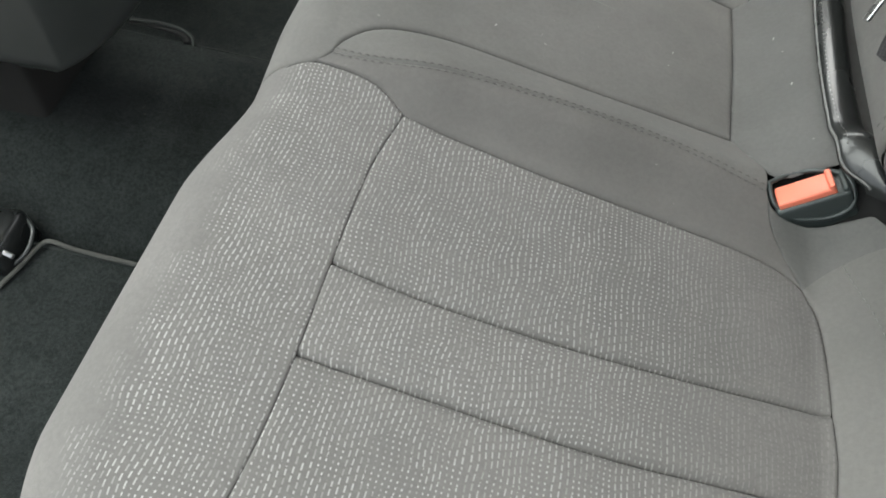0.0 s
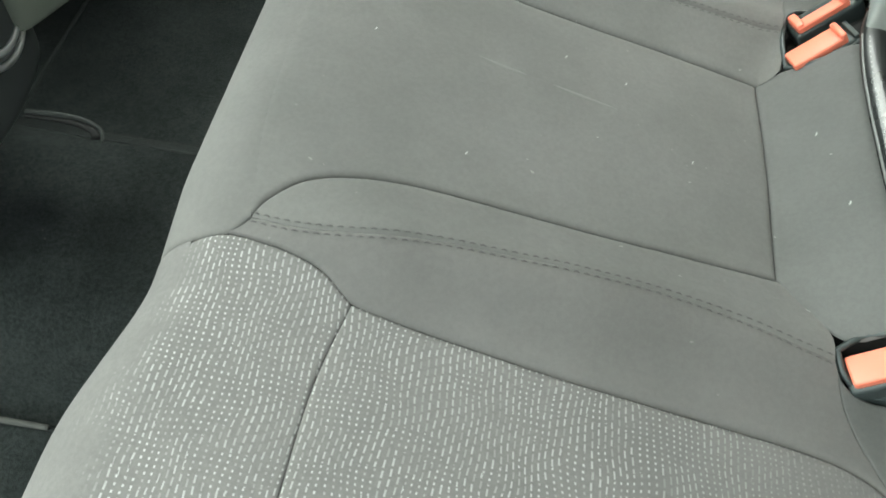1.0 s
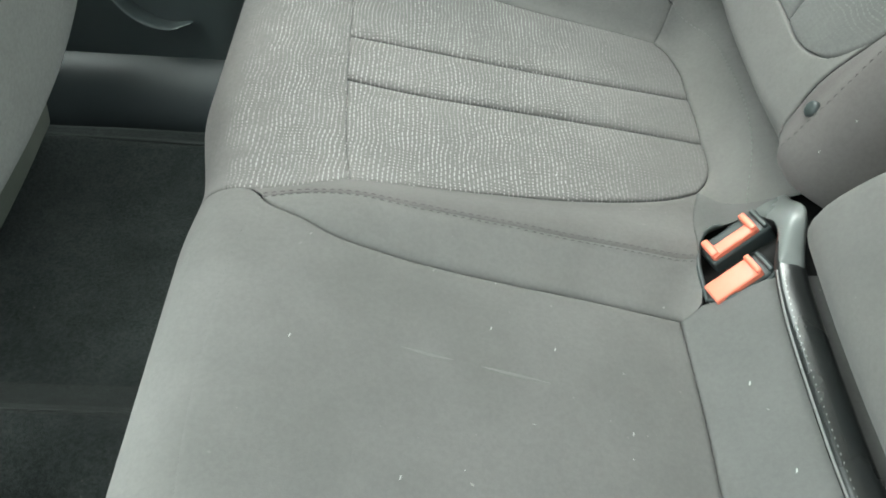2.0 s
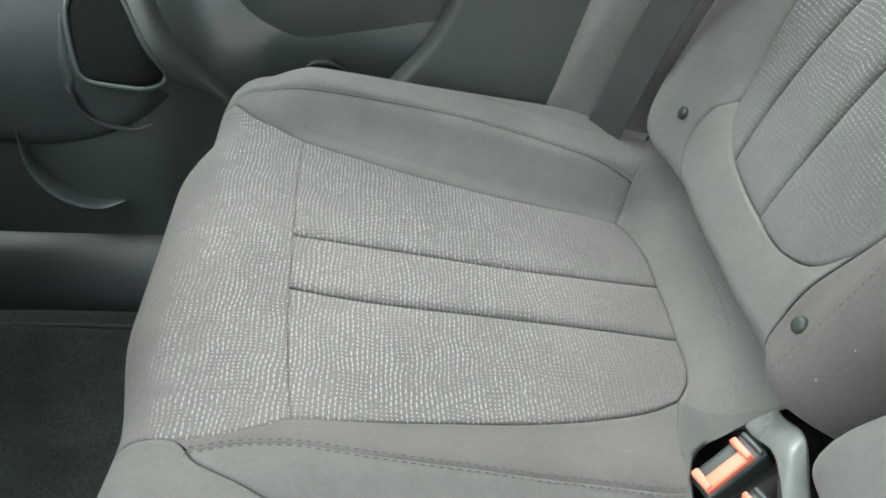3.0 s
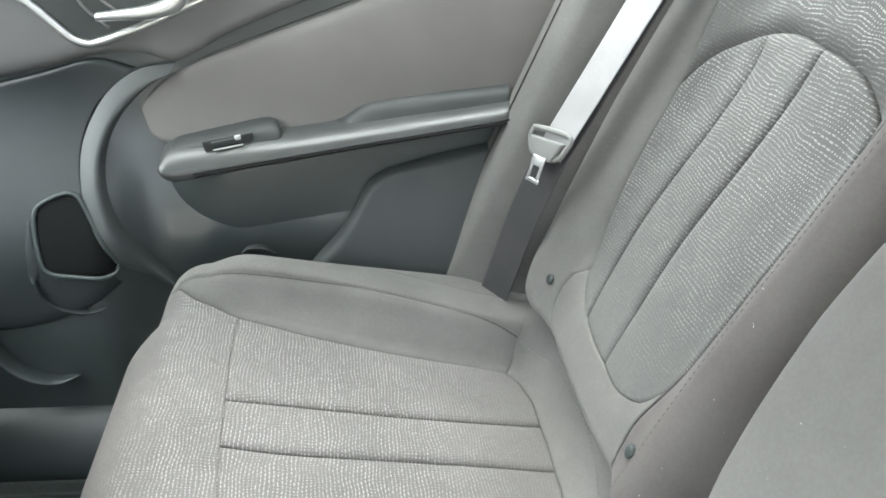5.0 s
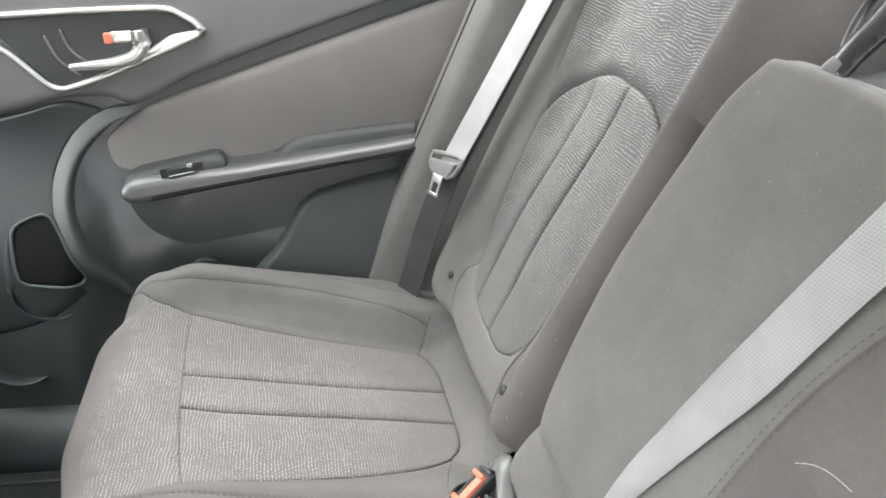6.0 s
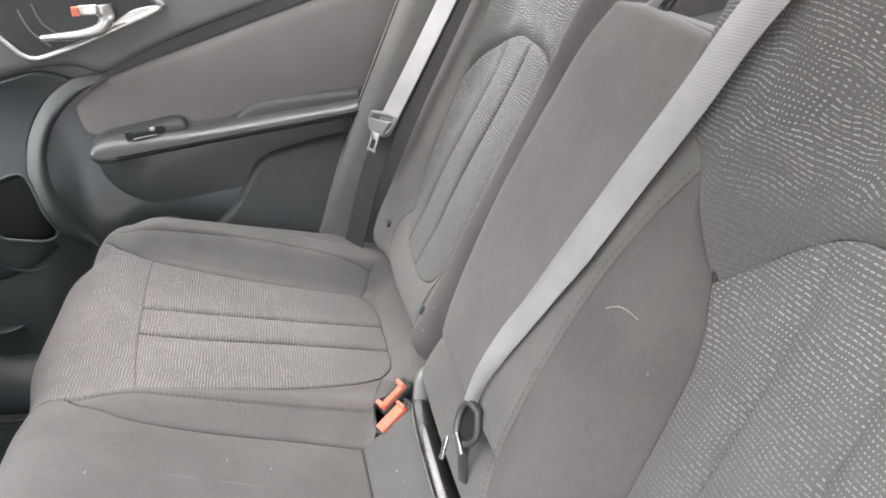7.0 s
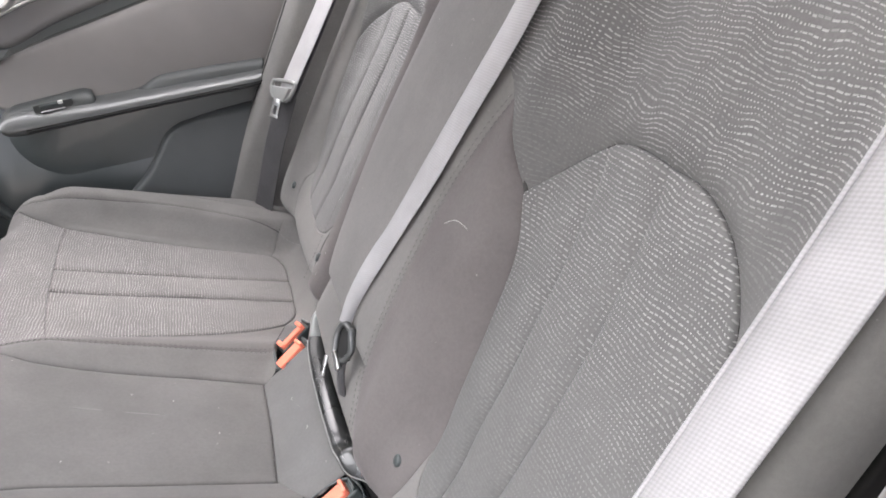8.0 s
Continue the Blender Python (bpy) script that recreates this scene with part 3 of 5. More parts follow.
wall("wall_far_front", [(-1.6, 0.79, 0.0), (-1.05, 0.79, 0.0), (-1.05, 0.79, 0.95), (-1.6, 0.79, 0.95)], TRIM, "dark trim of the far front door", "car door", -0.03)
# ground is out of view; its pale colour is chosen to bounce light in
wall("ground", [(-60, -60, -0.35), (60, -60, -0.35), (60, 60, -0.35), (-60, 60, -0.35)], grain("bounce_ground", (0.40, 0.36, 0.32), (0.46, 0.42, 0.375), 0.9, broad=0.5), "unseen pale ground that bounces light into the car", "ground", 0.1)


# ---- bench cushion ----
cushion = thing("rear_bench_cushion", "grey cloth rear bench cushion with dashed inserts and stitched bolsters", "car seat", at=(-0.15, 0, 0.2))
SEAM_ROLL = (0.0036, 0.0050)
SOFT_SEAM = (0.0020, 0.0040)
FLAT_SEAM = (0.0016, 0.0030)
NONE = (0, 1)

MID_REAR = [(0.0, -0.100), (0.002, 0.0), (0.0, 0.088)]
MID_FAR = [(-0.341, 0.152), (-0.334, 0.139), (-0.315, 0.122), (-0.286, 0.111), (-0.25, 0.105), (-0.21, 0.104), (-0.14, 0.104), (-0.07, 0.102), (0.0, 0.093)]
MID_NEAR = [(a, -b) for a, b in MID_FAR[:-1]] + [(0.0, -0.100)]
MID_FAR = [(-0.341, 0.152), (-0.330, 0.141), (-0.300, 0.125), (-0.277, 0.114), (-0.232, 0.105), (-0.187, 0.100), (-0.141, 0.097), (-0.095, 0.095), (-0.05, 0.092), (0.0, 0.088)]
DOWN = -0.62
APRON_SIDE = [(DOWN, 0.172), (-0.42, 0.171), (-0.375, 0.168), (-0.352, 0.163), (-0.341, 0.152)]
APRON_TOP = [(-0.341, -0.152), (-0.352, -0.075), (-0.355, 0.0), (-0.352, 0.08), (-0.341, 0.152)]

# middle panel, its front apron and the rear strip
panel("middle_panel", MID_NEAR, MID_REAR, MID_FAR, APRON_TOP, seat, FABRIC, cushion, {"s": SEAM_ROLL, "n": SEAM_ROLL, "e": SEAM_ROLL, "w": NONE}, crown=0.004, coarse=0.008)
panel("front_apron", mirror(APRON_SIDE), APRON_TOP, APRON_SIDE, [(DOWN, -0.172), (DOWN, 0.172)], seat, FABRIC, cushion, {"s": SOFT_SEAM, "n": SOFT_SEAM, "e": NONE, "w": NONE}, coarse=0.008)
panel("rear_strip", [(0.0, -0.100), (0.014, -0.128), (0.021, -0.142), (0.031, -0.149), (0.045, -0.1485), (0.06, -0.147), (0.13, -0.150)], [(0.13, -0.150), (0.135, 0.0), (0.13, 0.11)], [(0.0, 0.088), (0.018, 0.100), (0.033, 0.098), (0.063, 0.104), (0.13, 0.11)], MID_REAR, seat, SHADED_STRIP, cushion,
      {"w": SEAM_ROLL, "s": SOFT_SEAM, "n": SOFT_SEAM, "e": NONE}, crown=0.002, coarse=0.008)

INNER = [(-0.275, 0.186), (-0.235, 0.188), (-0.19, 0.191), (-0.15, 0.195), (-0.09, 0.201), (-0.03, 0.212), (0.015, 0.224), (0.045, 0.238)]
INS_FRONT = [(-0.275, 0.186), (-0.284, 0.25), (-0.290, 0.325), (-0.293, 0.394), (-0.296, 0.47), (-0.295, 0.546)]
CREASE_A = [(-0.290, 0.325), (-0.22, 0.318), (-0.12, 0.316), (-0.02, 0.314), (0.066, 0.311)]
CREASE_B = [(-0.293, 0.394), (-0.19, 0.388), (-0.08, 0.382), (0.066, 0.381)]
OUTER = [(-0.295, 0.546), (-0.24, 0.529), (-0.184, 0.513), (-0.092, 0.494), (0.0, 0.482), (0.044, 0.474)]


# the insert of the near place is cut a little differently
NEAR_CUT = {
    "inner": [(-0.271, 0.192), (-0.235, 0.198), (-0.20, 0.202), (-0.145, 0.208), (-0.07, 0.214), (0.003, 0.220), (0.038, 0.228), (0.057, 0.240)],
    "front": [(-0.271, 0.192), (-0.281, 0.246), (-0.283, 0.337), (-0.283, 0.408), (-0.286, 0.47), (-0.295, 0.546)],
    "a": [(-0.283, 0.337), (-0.235, 0.343), (-0.18, 0.346), (-0.11, 0.347), (-0.037, 0.345), (0.044, 0.341), (0.073, 0.340)],
    "b": [(-0.283, 0.408), (-0.248, 0.410), (-0.196, 0.412), (-0.144, 0.414), (-0.071, 0.415), (0.003, 0.411), (0.071, 0.408)],
    "rear": ([(0.057, 0.240), (0.068, 0.263), (0.072, 0.299), (0.073, 0.340)], [(0.073, 0.340), (0.074, 0.375), (0.071, 0.408)], [(0.071, 0.408), (0.069, 0.43), (0.060, 0.457), (0.044, 0.474)]),
}
FAR_CUT = {
    "inner": INNER, "front": INS_FRONT, "a": CREASE_A, "b": CREASE_B,
    "rear": ([(0.045, 0.238), (0.060, 0.258), (0.066, 0.28), (0.066, 0.311)], [(0.066, 0.311), (0.067, 0.345), (0.066, 0.381)], [(0.066, 0.381), (0.066, 0.42), (0.058, 0.455), (0.044, 0.474)]),
}


def cut(points, y0, y1):
    """The stretch of a front edge between two places across."""
    c = spline(points, 400)
    return [(float(np.interp(y, c[:, 1], c[:, 0])), float(y)) for y in np.linspace(y0, y1, 6)]


STITCH_IN = [(-0.340, 0.1525), (-0.309, 0.156), (-0.275, 0.155), (-0.226, 0.149), (-0.175, 0.146), (-0.14, 0.144), (-0.086, 0.145), (-0.031, 0.152), (0.023, 0.164)]
STITCH_OUT = [(-0.374, 0.590), (-0.345, 0.592), (-0.297, 0.586), (-0.235, 0.581), (-0.12, 0.561), (-0.028, 0.537), (0.063, 0.509), (0.093, 0.474), (0.104, 0.37), (0.10, 0.288), (0.083, 0.217)]
STITCH_FAR_IN = [(-0.340, 0.1525), (-0.309, 0.156), (-0.275, 0.155), (-0.226, 0.150), (-0.175, 0.147), (-0.14, 0.1455), (-0.095, 0.143), (-0.05, 0.142), (0.0, 0.1405), (0.018, 0.141)]
FAINT = [(-0.374, 0.655), (-0.32, 0.640), (-0.19, 0.624), (-0.118, 0.616), (-0.053, 0.599), (0.012, 0.580), (0.09, 0.568)]


def seat_side(sign):
    """One outer place of the bench: insert in three flutes, front border and bolsters round it."""
    f = (lambda p: p) if sign > 0 else mirror

    def put(name, s, e, n, w, mat, roll, crown=0.0, label=""):
        if sign > 0:
            return panel(name, s, e, n, w, seat, mat, cushion, roll, crown, 0.008, label)
        turned = {"s": roll.get("n", SEAM_ROLL), "n": roll.get("s", SEAM_ROLL), "e": roll.get("e", SEAM_ROLL), "w": roll.get("w", SEAM_ROLL)}
        return panel(name, mirror(n), mirror(e[::-1]), mirror(s), mirror(w[::-1]), seat, mat, cushion, turned, crown, 0.008, label)

    seams = {k: SEAM_ROLL for k in "snew"}
    flute = {"s": (0.0056, 0.0085), "n": (0.0056, 0.0085), "e": SEAM_ROLL, "w": FLAT_SEAM}
    k = FAR_CUT if sign > 0 else NEAR_CUT
    inner, front, ca, cb, (r1, r2, r3) = k["inner"], k["front"], k["a"], k["b"], k["rear"]
    put("insert_flute", inner, r1, ca, cut(front, inner[0][1], ca[0][1]), DOTTED, {**flute, "s": SEAM_ROLL}, 0.004, "grey cloth with pale dashes")
    put("insert_flute", ca, r2, cb, cut(front, ca[0][1], cb[0][1]), DOTTED, flute, 0.004, "grey cloth with pale dashes")
    put("insert_flute", cb, r3, OUTER, cut(front, cb[0][1], OUTER[0][1]), DOTTED, {**flute, "n": SEAM_ROLL}, 0.004, "grey cloth with pale dashes")
    # front border, over the front edge
    put("front_border", [(-0.375, 0.168), (-0.352, 0.163), (-0.335, 0.165), (-0.311, 0.170), (-0.29, 0.178), inner[0]], front, [(-0.374, 0.585), (-0.352, 0.570), (-0.325, 0.560), (-0.295, 0.546)],
        [(-0.375, 0.168), (-0.377, 0.30), (-0.377, 0.45), (-0.374, 0.585)], DOTTED_EDGE, {"s": SEAM_ROLL, "n": SEAM_ROLL, "e": FLAT_SEAM, "w": NONE}, 0.0, "grey cloth with pale dashes fading to the front")
    put("front_apron", APRON_SIDE[:3], [(-0.375, 0.168), (-0.377, 0.30), (-0.377, 0.45), (-0.374, 0.585)], [(DOWN, 0.595), (-0.43, 0.592), (-0.374, 0.585)], [(DOWN, 0.172), (DOWN, 0.595)],
        DOTTED_EDGE, {"s": SOFT_SEAM, "n": SOFT_SEAM, "e": NONE, "w": NONE})
    # inner bolster in two strips either side of the double seam
    mid = MID_FAR if sign > 0 else mirror(MID_NEAR)
    seam_in = STITCH_FAR_IN if sign > 0 else STITCH_IN
    turn = [(0.018, 0.141), (0.024, 0.17), (0.033, 0.205), inner[-1]] if sign > 0 else [(0.023, 0.164), (0.032, 0.195), inner[-1]]
    put("bolster_top", mid, [mid[-1], (0.016, 0.100) if sign > 0 else (0.014, 0.128), (0.020, 0.122) if sign > 0 else (0.022, 0.146), seam_in[-1]], seam_in, [(-0.341, 0.152), (-0.3405, 0.1522), (-0.340, 0.1525)], FABRIC, {"s": SEAM_ROLL, "n": (0.0006, 0.003), "e": NONE, "w": NONE}, 0.002)
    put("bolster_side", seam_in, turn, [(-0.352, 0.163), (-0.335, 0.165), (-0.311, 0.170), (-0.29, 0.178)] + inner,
        [(-0.340, 0.1525), (-0.345, 0.158), (-0.352, 0.163)], SHADED_SIDE, {"s": (0.0006, 0.003), "n": SEAM_ROLL, "e": NONE, "w": NONE}, 0.002)
    for off in (-0.0026, 0.0026):
        stitches("stitching", f(seam_in), seat, cushion, THREAD, off)
    # outer bolster, its roof and the flank
    rear = STITCH_OUT[:7]
    put("bolster_side", [(-0.374, 0.585), (-0.352, 0.570), (-0.325, 0.560)] + OUTER, [(0.044, 0.474), (0.055, 0.49), (0.063, 0.509)], rear, [(-0.374, 0.585), (-0.374, 0.590)], FABRIC, {"s": SEAM_ROLL, "n": (0.0014, 0.004), "e": SEAM_ROLL, "w": NONE}, 0.004)
    put("bolster_top", rear, [(0.063, 0.509), (0.08, 0.54), (0.09, 0.568)], FAINT, [(-0.374, 0.590), (-0.374, 0.655)], FABRIC, {"s": (0.0014, 0.004), "n": (0.0010, 0.004), "e": NONE, "w": NONE}, 0.003)
    put("bolster_flank", FAINT, [(0.09, 0.568), (0.12, 0.64), (0.12, 0.80)], [(-0.374, 0.80), (0.12, 0.80)], [(-0.374, 0.655), (-0.374, 0.80)], FABRIC, {"s": (0.001, 0.004), "n": NONE, "e": NONE, "w": NONE})
    put("bolster_nose", [(DOWN, 0.595), (-0.43, 0.592), (-0.374, 0.585)], [(-0.374, 0.585), (-0.374, 0.655), (-0.374, 0.80)], [(DOWN, 0.80), (-0.374, 0.80)], [(DOWN, 0.595), (DOWN, 0.80)], FABRIC, {"s": SOFT_SEAM, "n": NONE, "e": NONE, "w": NONE})
    put("rear_rim", r1 + r2[1:] + r3[1:], [(0.044, 0.474), (0.063, 0.509), (0.09, 0.568)],
        [(0.15, 0.20), (0.155, 0.30), (0.155, 0.45), (0.12, 0.575), (0.09, 0.568)], [inner[-1], (0.075, 0.222), (0.10, 0.21), (0.15, 0.20)], FABRIC, {"s": SEAM_ROLL, "n": NONE, "e": SOFT_SEAM, "w": NONE}, 0.0)
    well = [(0.018, 0.141), (0.034, 0.176), (0.066, 0.203), (0.10, 0.205)] if sign > 0 else [(0.023, 0.162), (0.028, 0.172), (0.045, 0.180), (0.095, 0.181)]
    put("rear_corner", turn, [inner[-1], (0.075, 0.222), (0.10, 0.21), (0.15, 0.20)], [well[-1], (0.12, 0.203), (0.15, 0.20)], well, SHADED_STRIP, {"w": (0.008, 0.008), "s": SOFT_SEAM, "n": NONE, "e": NONE})
    for off in (-0.0024, 0.0024):
        stitches("stitching", f(STITCH_OUT[:7]), seat, cushion, THREAD, off)
    tube("seam_line", [tuple(p) for p in on_surface(f(STITCH_OUT[:7]), seat, -0.0016, 60)], 0.0008, SEAM, cushion, "", 6, count=90)
    stitches("stitching", f(STITCH_OUT[6:]), seat, cushion, GREY_THREAD, 0.0, radius=0.0006)


seat_side(1)
seat_side(-1)

# black sheet under the cushion: lines the buckle wells, paints the gaps' shade
panel("black_underlay", [(DOWN + 0.1, -0.63), (0.16, -0.63)], [(0.16, -0.63), (0.16, 0.63)], [(DOWN + 0.1, 0.63), (0.16, 0.63)], [(DOWN + 0.1, -0.63), (DOWN + 0.1, 0.63)],
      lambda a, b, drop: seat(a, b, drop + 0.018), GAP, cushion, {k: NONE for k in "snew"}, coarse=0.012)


# ---- backrests ----
FAR_SHAPE = {
    "inner": [(0.286, 0.008), (0.256, 0.022), (0.241, 0.053), (0.235, 0.12), (0.233, 0.183), (0.227, 0.241), (0.229, 0.30)],
    "crease_in": [(0.330, 0.006), (0.352, 0.06), (0.358, 0.10), (0.360, 0.15), (0.357, 0.20), (0.352, 0.25), (0.349, 0.32), (0.355, 0.3675)],
    "crease_out": [(0.405, 0.012), (0.430, 0.06), (0.437, 0.10), (0.438, 0.15), (0.434, 0.20), (0.428, 0.25), (0.426, 0.32), (0.440, 0.358)],
    "outer": [(0.43, 0.022), (0.462, 0.042), (0.482, 0.10), (0.492, 0.18), (0.497, 0.275)],
    "arch": ([(0.229, 0.30), (0.245, 0.335), (0.285, 0.358), (0.32, 0.366), (0.355, 0.3675)], [(0.355, 0.3675), (0.40, 0.369), (0.440, 0.358)], [(0.440, 0.358), (0.465, 0.342), (0.485, 0.318), (0.497, 0.275)]),
    "low": ([(0.286, 0.008), (0.308, 0.005), (0.330, 0.006)], [(0.330, 0.006), (0.367, 0.007), (0.405, 0.012)], [(0.405, 0.012), (0.418, 0.017), (0.43, 0.022)]),
    "west": [(0.225, -0.055), (0.236, -0.02), (0.242, 0.01), (0.241, 0.053)],
    "edge_up": [(0.51, 0.36), (0.52, 0.45)],
    "lobe": [(0.50, -0.055), (0.550, -0.045), (0.583, 0.0), (0.602, 0.10), (0.622, 0.25), (0.628, 0.40), (0.62, 0.58)],
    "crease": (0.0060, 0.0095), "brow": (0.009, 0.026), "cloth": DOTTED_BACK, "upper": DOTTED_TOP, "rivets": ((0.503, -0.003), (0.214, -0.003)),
}
NEAR_SHAPE = {
    "inner": [(0.300, 0.008), (0.276, 0.02), (0.262, 0.05), (0.248, 0.11), (0.240, 0.18), (0.232, 0.24), (0.216, 0.29)],
    "crease_in": [(0.312, 0.006), (0.304, 0.05), (0.297, 0.10), (0.297, 0.155), (0.293, 0.208), (0.290, 0.25), (0.284, 0.295), (0.275, 0.336), (0.264, 0.358)],
    "crease_out": [(0.355, 0.008), (0.360, 0.07), (0.363, 0.13), (0.365, 0.18), (0.365, 0.22), (0.363, 0.26), (0.358, 0.295), (0.350, 0.337), (0.342, 0.3695)],
    "outer": [(0.395, 0.017), (0.43, 0.022), (0.462, 0.042), (0.482, 0.10), (0.490, 0.18), (0.483, 0.27)],
    "arch": ([(0.216, 0.29), (0.240, 0.333), (0.264, 0.358)], [(0.264, 0.358), (0.282, 0.366), (0.306, 0.370), (0.342, 0.3695)], [(0.342, 0.3695), (0.385, 0.368), (0.43, 0.348), (0.468, 0.307), (0.483, 0.27)]),
    "low": ([(0.300, 0.008), (0.306, 0.006), (0.312, 0.006)], [(0.312, 0.006), (0.333, 0.006), (0.355, 0.008)], [(0.355, 0.008), (0.375, 0.012), (0.395, 0.017)]),
    "west": [(0.235, -0.055), (0.25, -0.02), (0.26, 0.01), (0.262, 0.05)],
    "edge_up": [(0.497, 0.36), (0.51, 0.45)],
    "lobe": [(0.50, -0.055), (0.532, -0.045), (0.550, 0.0), (0.558, 0.10), (0.560, 0.25), (0.558, 0.40), (0.55, 0.58)],
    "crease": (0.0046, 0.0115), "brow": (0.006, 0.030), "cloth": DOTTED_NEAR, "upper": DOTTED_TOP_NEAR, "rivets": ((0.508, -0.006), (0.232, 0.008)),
}


def backrest_outer(sign, thing_ob, surface, upper_in, shape):
    """One outer place's backrest: three flutes under an arch, dashed upper field and outer bolster."""
    def put(name, s, e, n, w, mat, roll, crown=0.0, label="", coarse=0.01):
        if sign > 0:
            return panel(name, s, e, n, w, surface, mat, thing_ob, roll, crown, coarse, label)
        flip = [(-a, b) for a, b in s], [(-a, b) for a, b in e], [(-a, b) for a, b in n], [(-a, b) for a, b in w]
        turned = {"s": roll.get("s", SEAM_ROLL), "n": roll.get("n", SEAM_ROLL), "e": roll.get("w", SEAM_ROLL), "w": roll.get("e", SEAM_ROLL)}
        return panel(name, flip[0][::-1], flip[3], flip[2][::-1], flip[1], surface, mat, thing_ob, turned, crown, coarse, label)

    inner, c2, c1, outer, arch = shape["inner"], shape["crease_in"], shape["crease_out"], shape["outer"], shape["arch"]
    ins, mids, outs = arch
    low_in, low_mid, low_out = shape["low"]
    flute = {"s": SEAM_ROLL, "n": (shape["brow"][0], 0.012), "e": shape["crease"], "w": shape["crease"]}
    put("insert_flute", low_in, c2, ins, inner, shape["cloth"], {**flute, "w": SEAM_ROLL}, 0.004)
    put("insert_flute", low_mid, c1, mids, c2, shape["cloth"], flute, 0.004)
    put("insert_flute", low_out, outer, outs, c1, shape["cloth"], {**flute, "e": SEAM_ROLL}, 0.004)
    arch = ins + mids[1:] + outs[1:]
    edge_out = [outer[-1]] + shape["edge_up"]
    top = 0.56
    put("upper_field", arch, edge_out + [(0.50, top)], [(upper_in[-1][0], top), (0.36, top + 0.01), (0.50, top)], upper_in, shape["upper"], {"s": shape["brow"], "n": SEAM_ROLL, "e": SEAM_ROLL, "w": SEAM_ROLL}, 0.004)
    edge = (0.05, 0.034)
    lobe = shape["lobe"]
    put("outer_bolster", [(0.44, -0.055), (0.47, -0.056), (0.50, -0.055)], lobe, [(0.50, top), (0.5 * (0.50 + lobe[-1][0]), top + 0.012), lobe[-1]], [(0.44, -0.055), (0.478, -0.02), (0.482, 0.02), (0.466, 0.044)] + outer[-3:] + edge_out[1:] + [(0.50, top)],
        FABRIC, {"s": (0.03, 0.03), "e": edge, "n": NONE, "w": SEAM_ROLL}, 0.0)
    west = shape["west"]
    low = [west[0], (0.33, -0.056), (0.44, -0.055)]
    put("lower_band", low, [(0.44, -0.055), (0.478, -0.02), (0.482, 0.02), (0.466, 0.044)], inner[2::-1] + low_in[1:] + low_mid[1:] + low_out[1:] + [(0.466, 0.044)], west, FABRIC,
        {"s": (0.03, 0.03), "n": SEAM_ROLL, "e": SEAM_ROLL, "w": SOFT_SEAM})
    for y, s_at in shape["rivets"]:
        base = surface(np.array(sign * y), np.array(s_at), np.array(-0.0005))
        m = Matrix.Translation(Vector(base)) @ Matrix(((BACK_U[0], 0, BACK_N[0]), (0, 1, 0), (BACK_U[2], 0, BACK_N[2]))).to_4x4()
        ring_cap("rivet", 0.0068, 0.0025, m, PLASTIC, thing_ob, "black plastic rivet head")
    return put


far_back = thing("bench_backrest_unit", "grey cloth split backrest with fluted dashed insert beside the far door", "car seat", "rear backrests", (0.2, 0.36, 0.4))
near_back = thing("bench_backrest_unit", "wide grey cloth backrest with plain padded middle and fluted dashed insert", "car seat", "rear backrests", (0.2, -0.2, 0.4))
put_far = backrest_outer(1, far_back, back, [(0.229, 0.30), (0.218, 0.374), (0.222, 0.45), (0.235, 0.56)], FAR_SHAPE)
IN_LINE = [(0.225, -0.055), (0.236, -0.02), (0.242, 0.01), (0.241, 0.053), (0.235, 0.12), (0.233, 0.183), (0.227, 0.241), (0.229, 0.30), (0.218, 0.374), (0.222, 0.45), (0.235, 0.56)]
IN_EDGE = [(0.155, -0.05), (0.140, 0.0), (0.137, 0.10), (0.140, 0.25), (0.143, 0.35), (0.152, 0.395), (0.172, 0.425), (0.205, 0.445)]
STITCH_FAR = [(0.19, -0.03), (0.192, 0.02), (0.199, 0.09), (0.203, 0.157), (0.201, 0.22), (0.196, 0.30), (0.192, 0.38)]
put_far("upper_side", [(0.08, 0.36), (0.15, 0.37), (0.219, 0.39)], [(0.219, 0.39), (0.222, 0.45), (0.235, 0.56), (0.24, 0.60)], [(0.08, 0.60), (0.24, 0.60)], [(0.08, 0.36), (0.07, 0.48), (0.08, 0.60)], SHADED_BOLSTER, {"s": NONE, "n": NONE, "e": SEAM_ROLL, "w": (0.09, 0.10)})
put_far("inner_bolster", [(0.155, -0.05), (0.19, -0.055), (0.225, -0.055)], IN_LINE[:9] + [(0.2215, 0.448)], [(0.205, 0.445), (0.213, 0.447), (0.2215, 0.448)], IN_EDGE, SHADED_BOLSTER, {"s": (0.03, 0.03), "n": NONE, "e": SEAM_ROLL, "w": (0.07, 0.045)})
stitches("stitching", STITCH_FAR, back, far_back, THREAD, radius=0.0006, lift=0.0012)

backrest_outer(-1, near_back, back_mid, [(0.216, 0.29), (0.197, 0.315), (0.165, 0.348), (0.120, 0.385), (0.098, 0.42), (0.088, 0.455), (0.08, 0.56)], NEAR_SHAPE)
STITCH_NEAR = [(-0.170, -0.03), (-0.140, 0.03), (-0.128, 0.10), (-0.127, 0.17), (-0.133, 0.25), (-0.149, 0.32), (-0.164, 0.358)]
IN_NEAR = [(-0.235, -0.055), (-0.25, -0.02), (-0.26, 0.01), (-0.262, 0.05), (-0.248, 0.11), (-0.240, 0.18), (-0.232, 0.24), (-0.216, 0.29), (-0.197, 0.315), (-0.174, 0.345)]
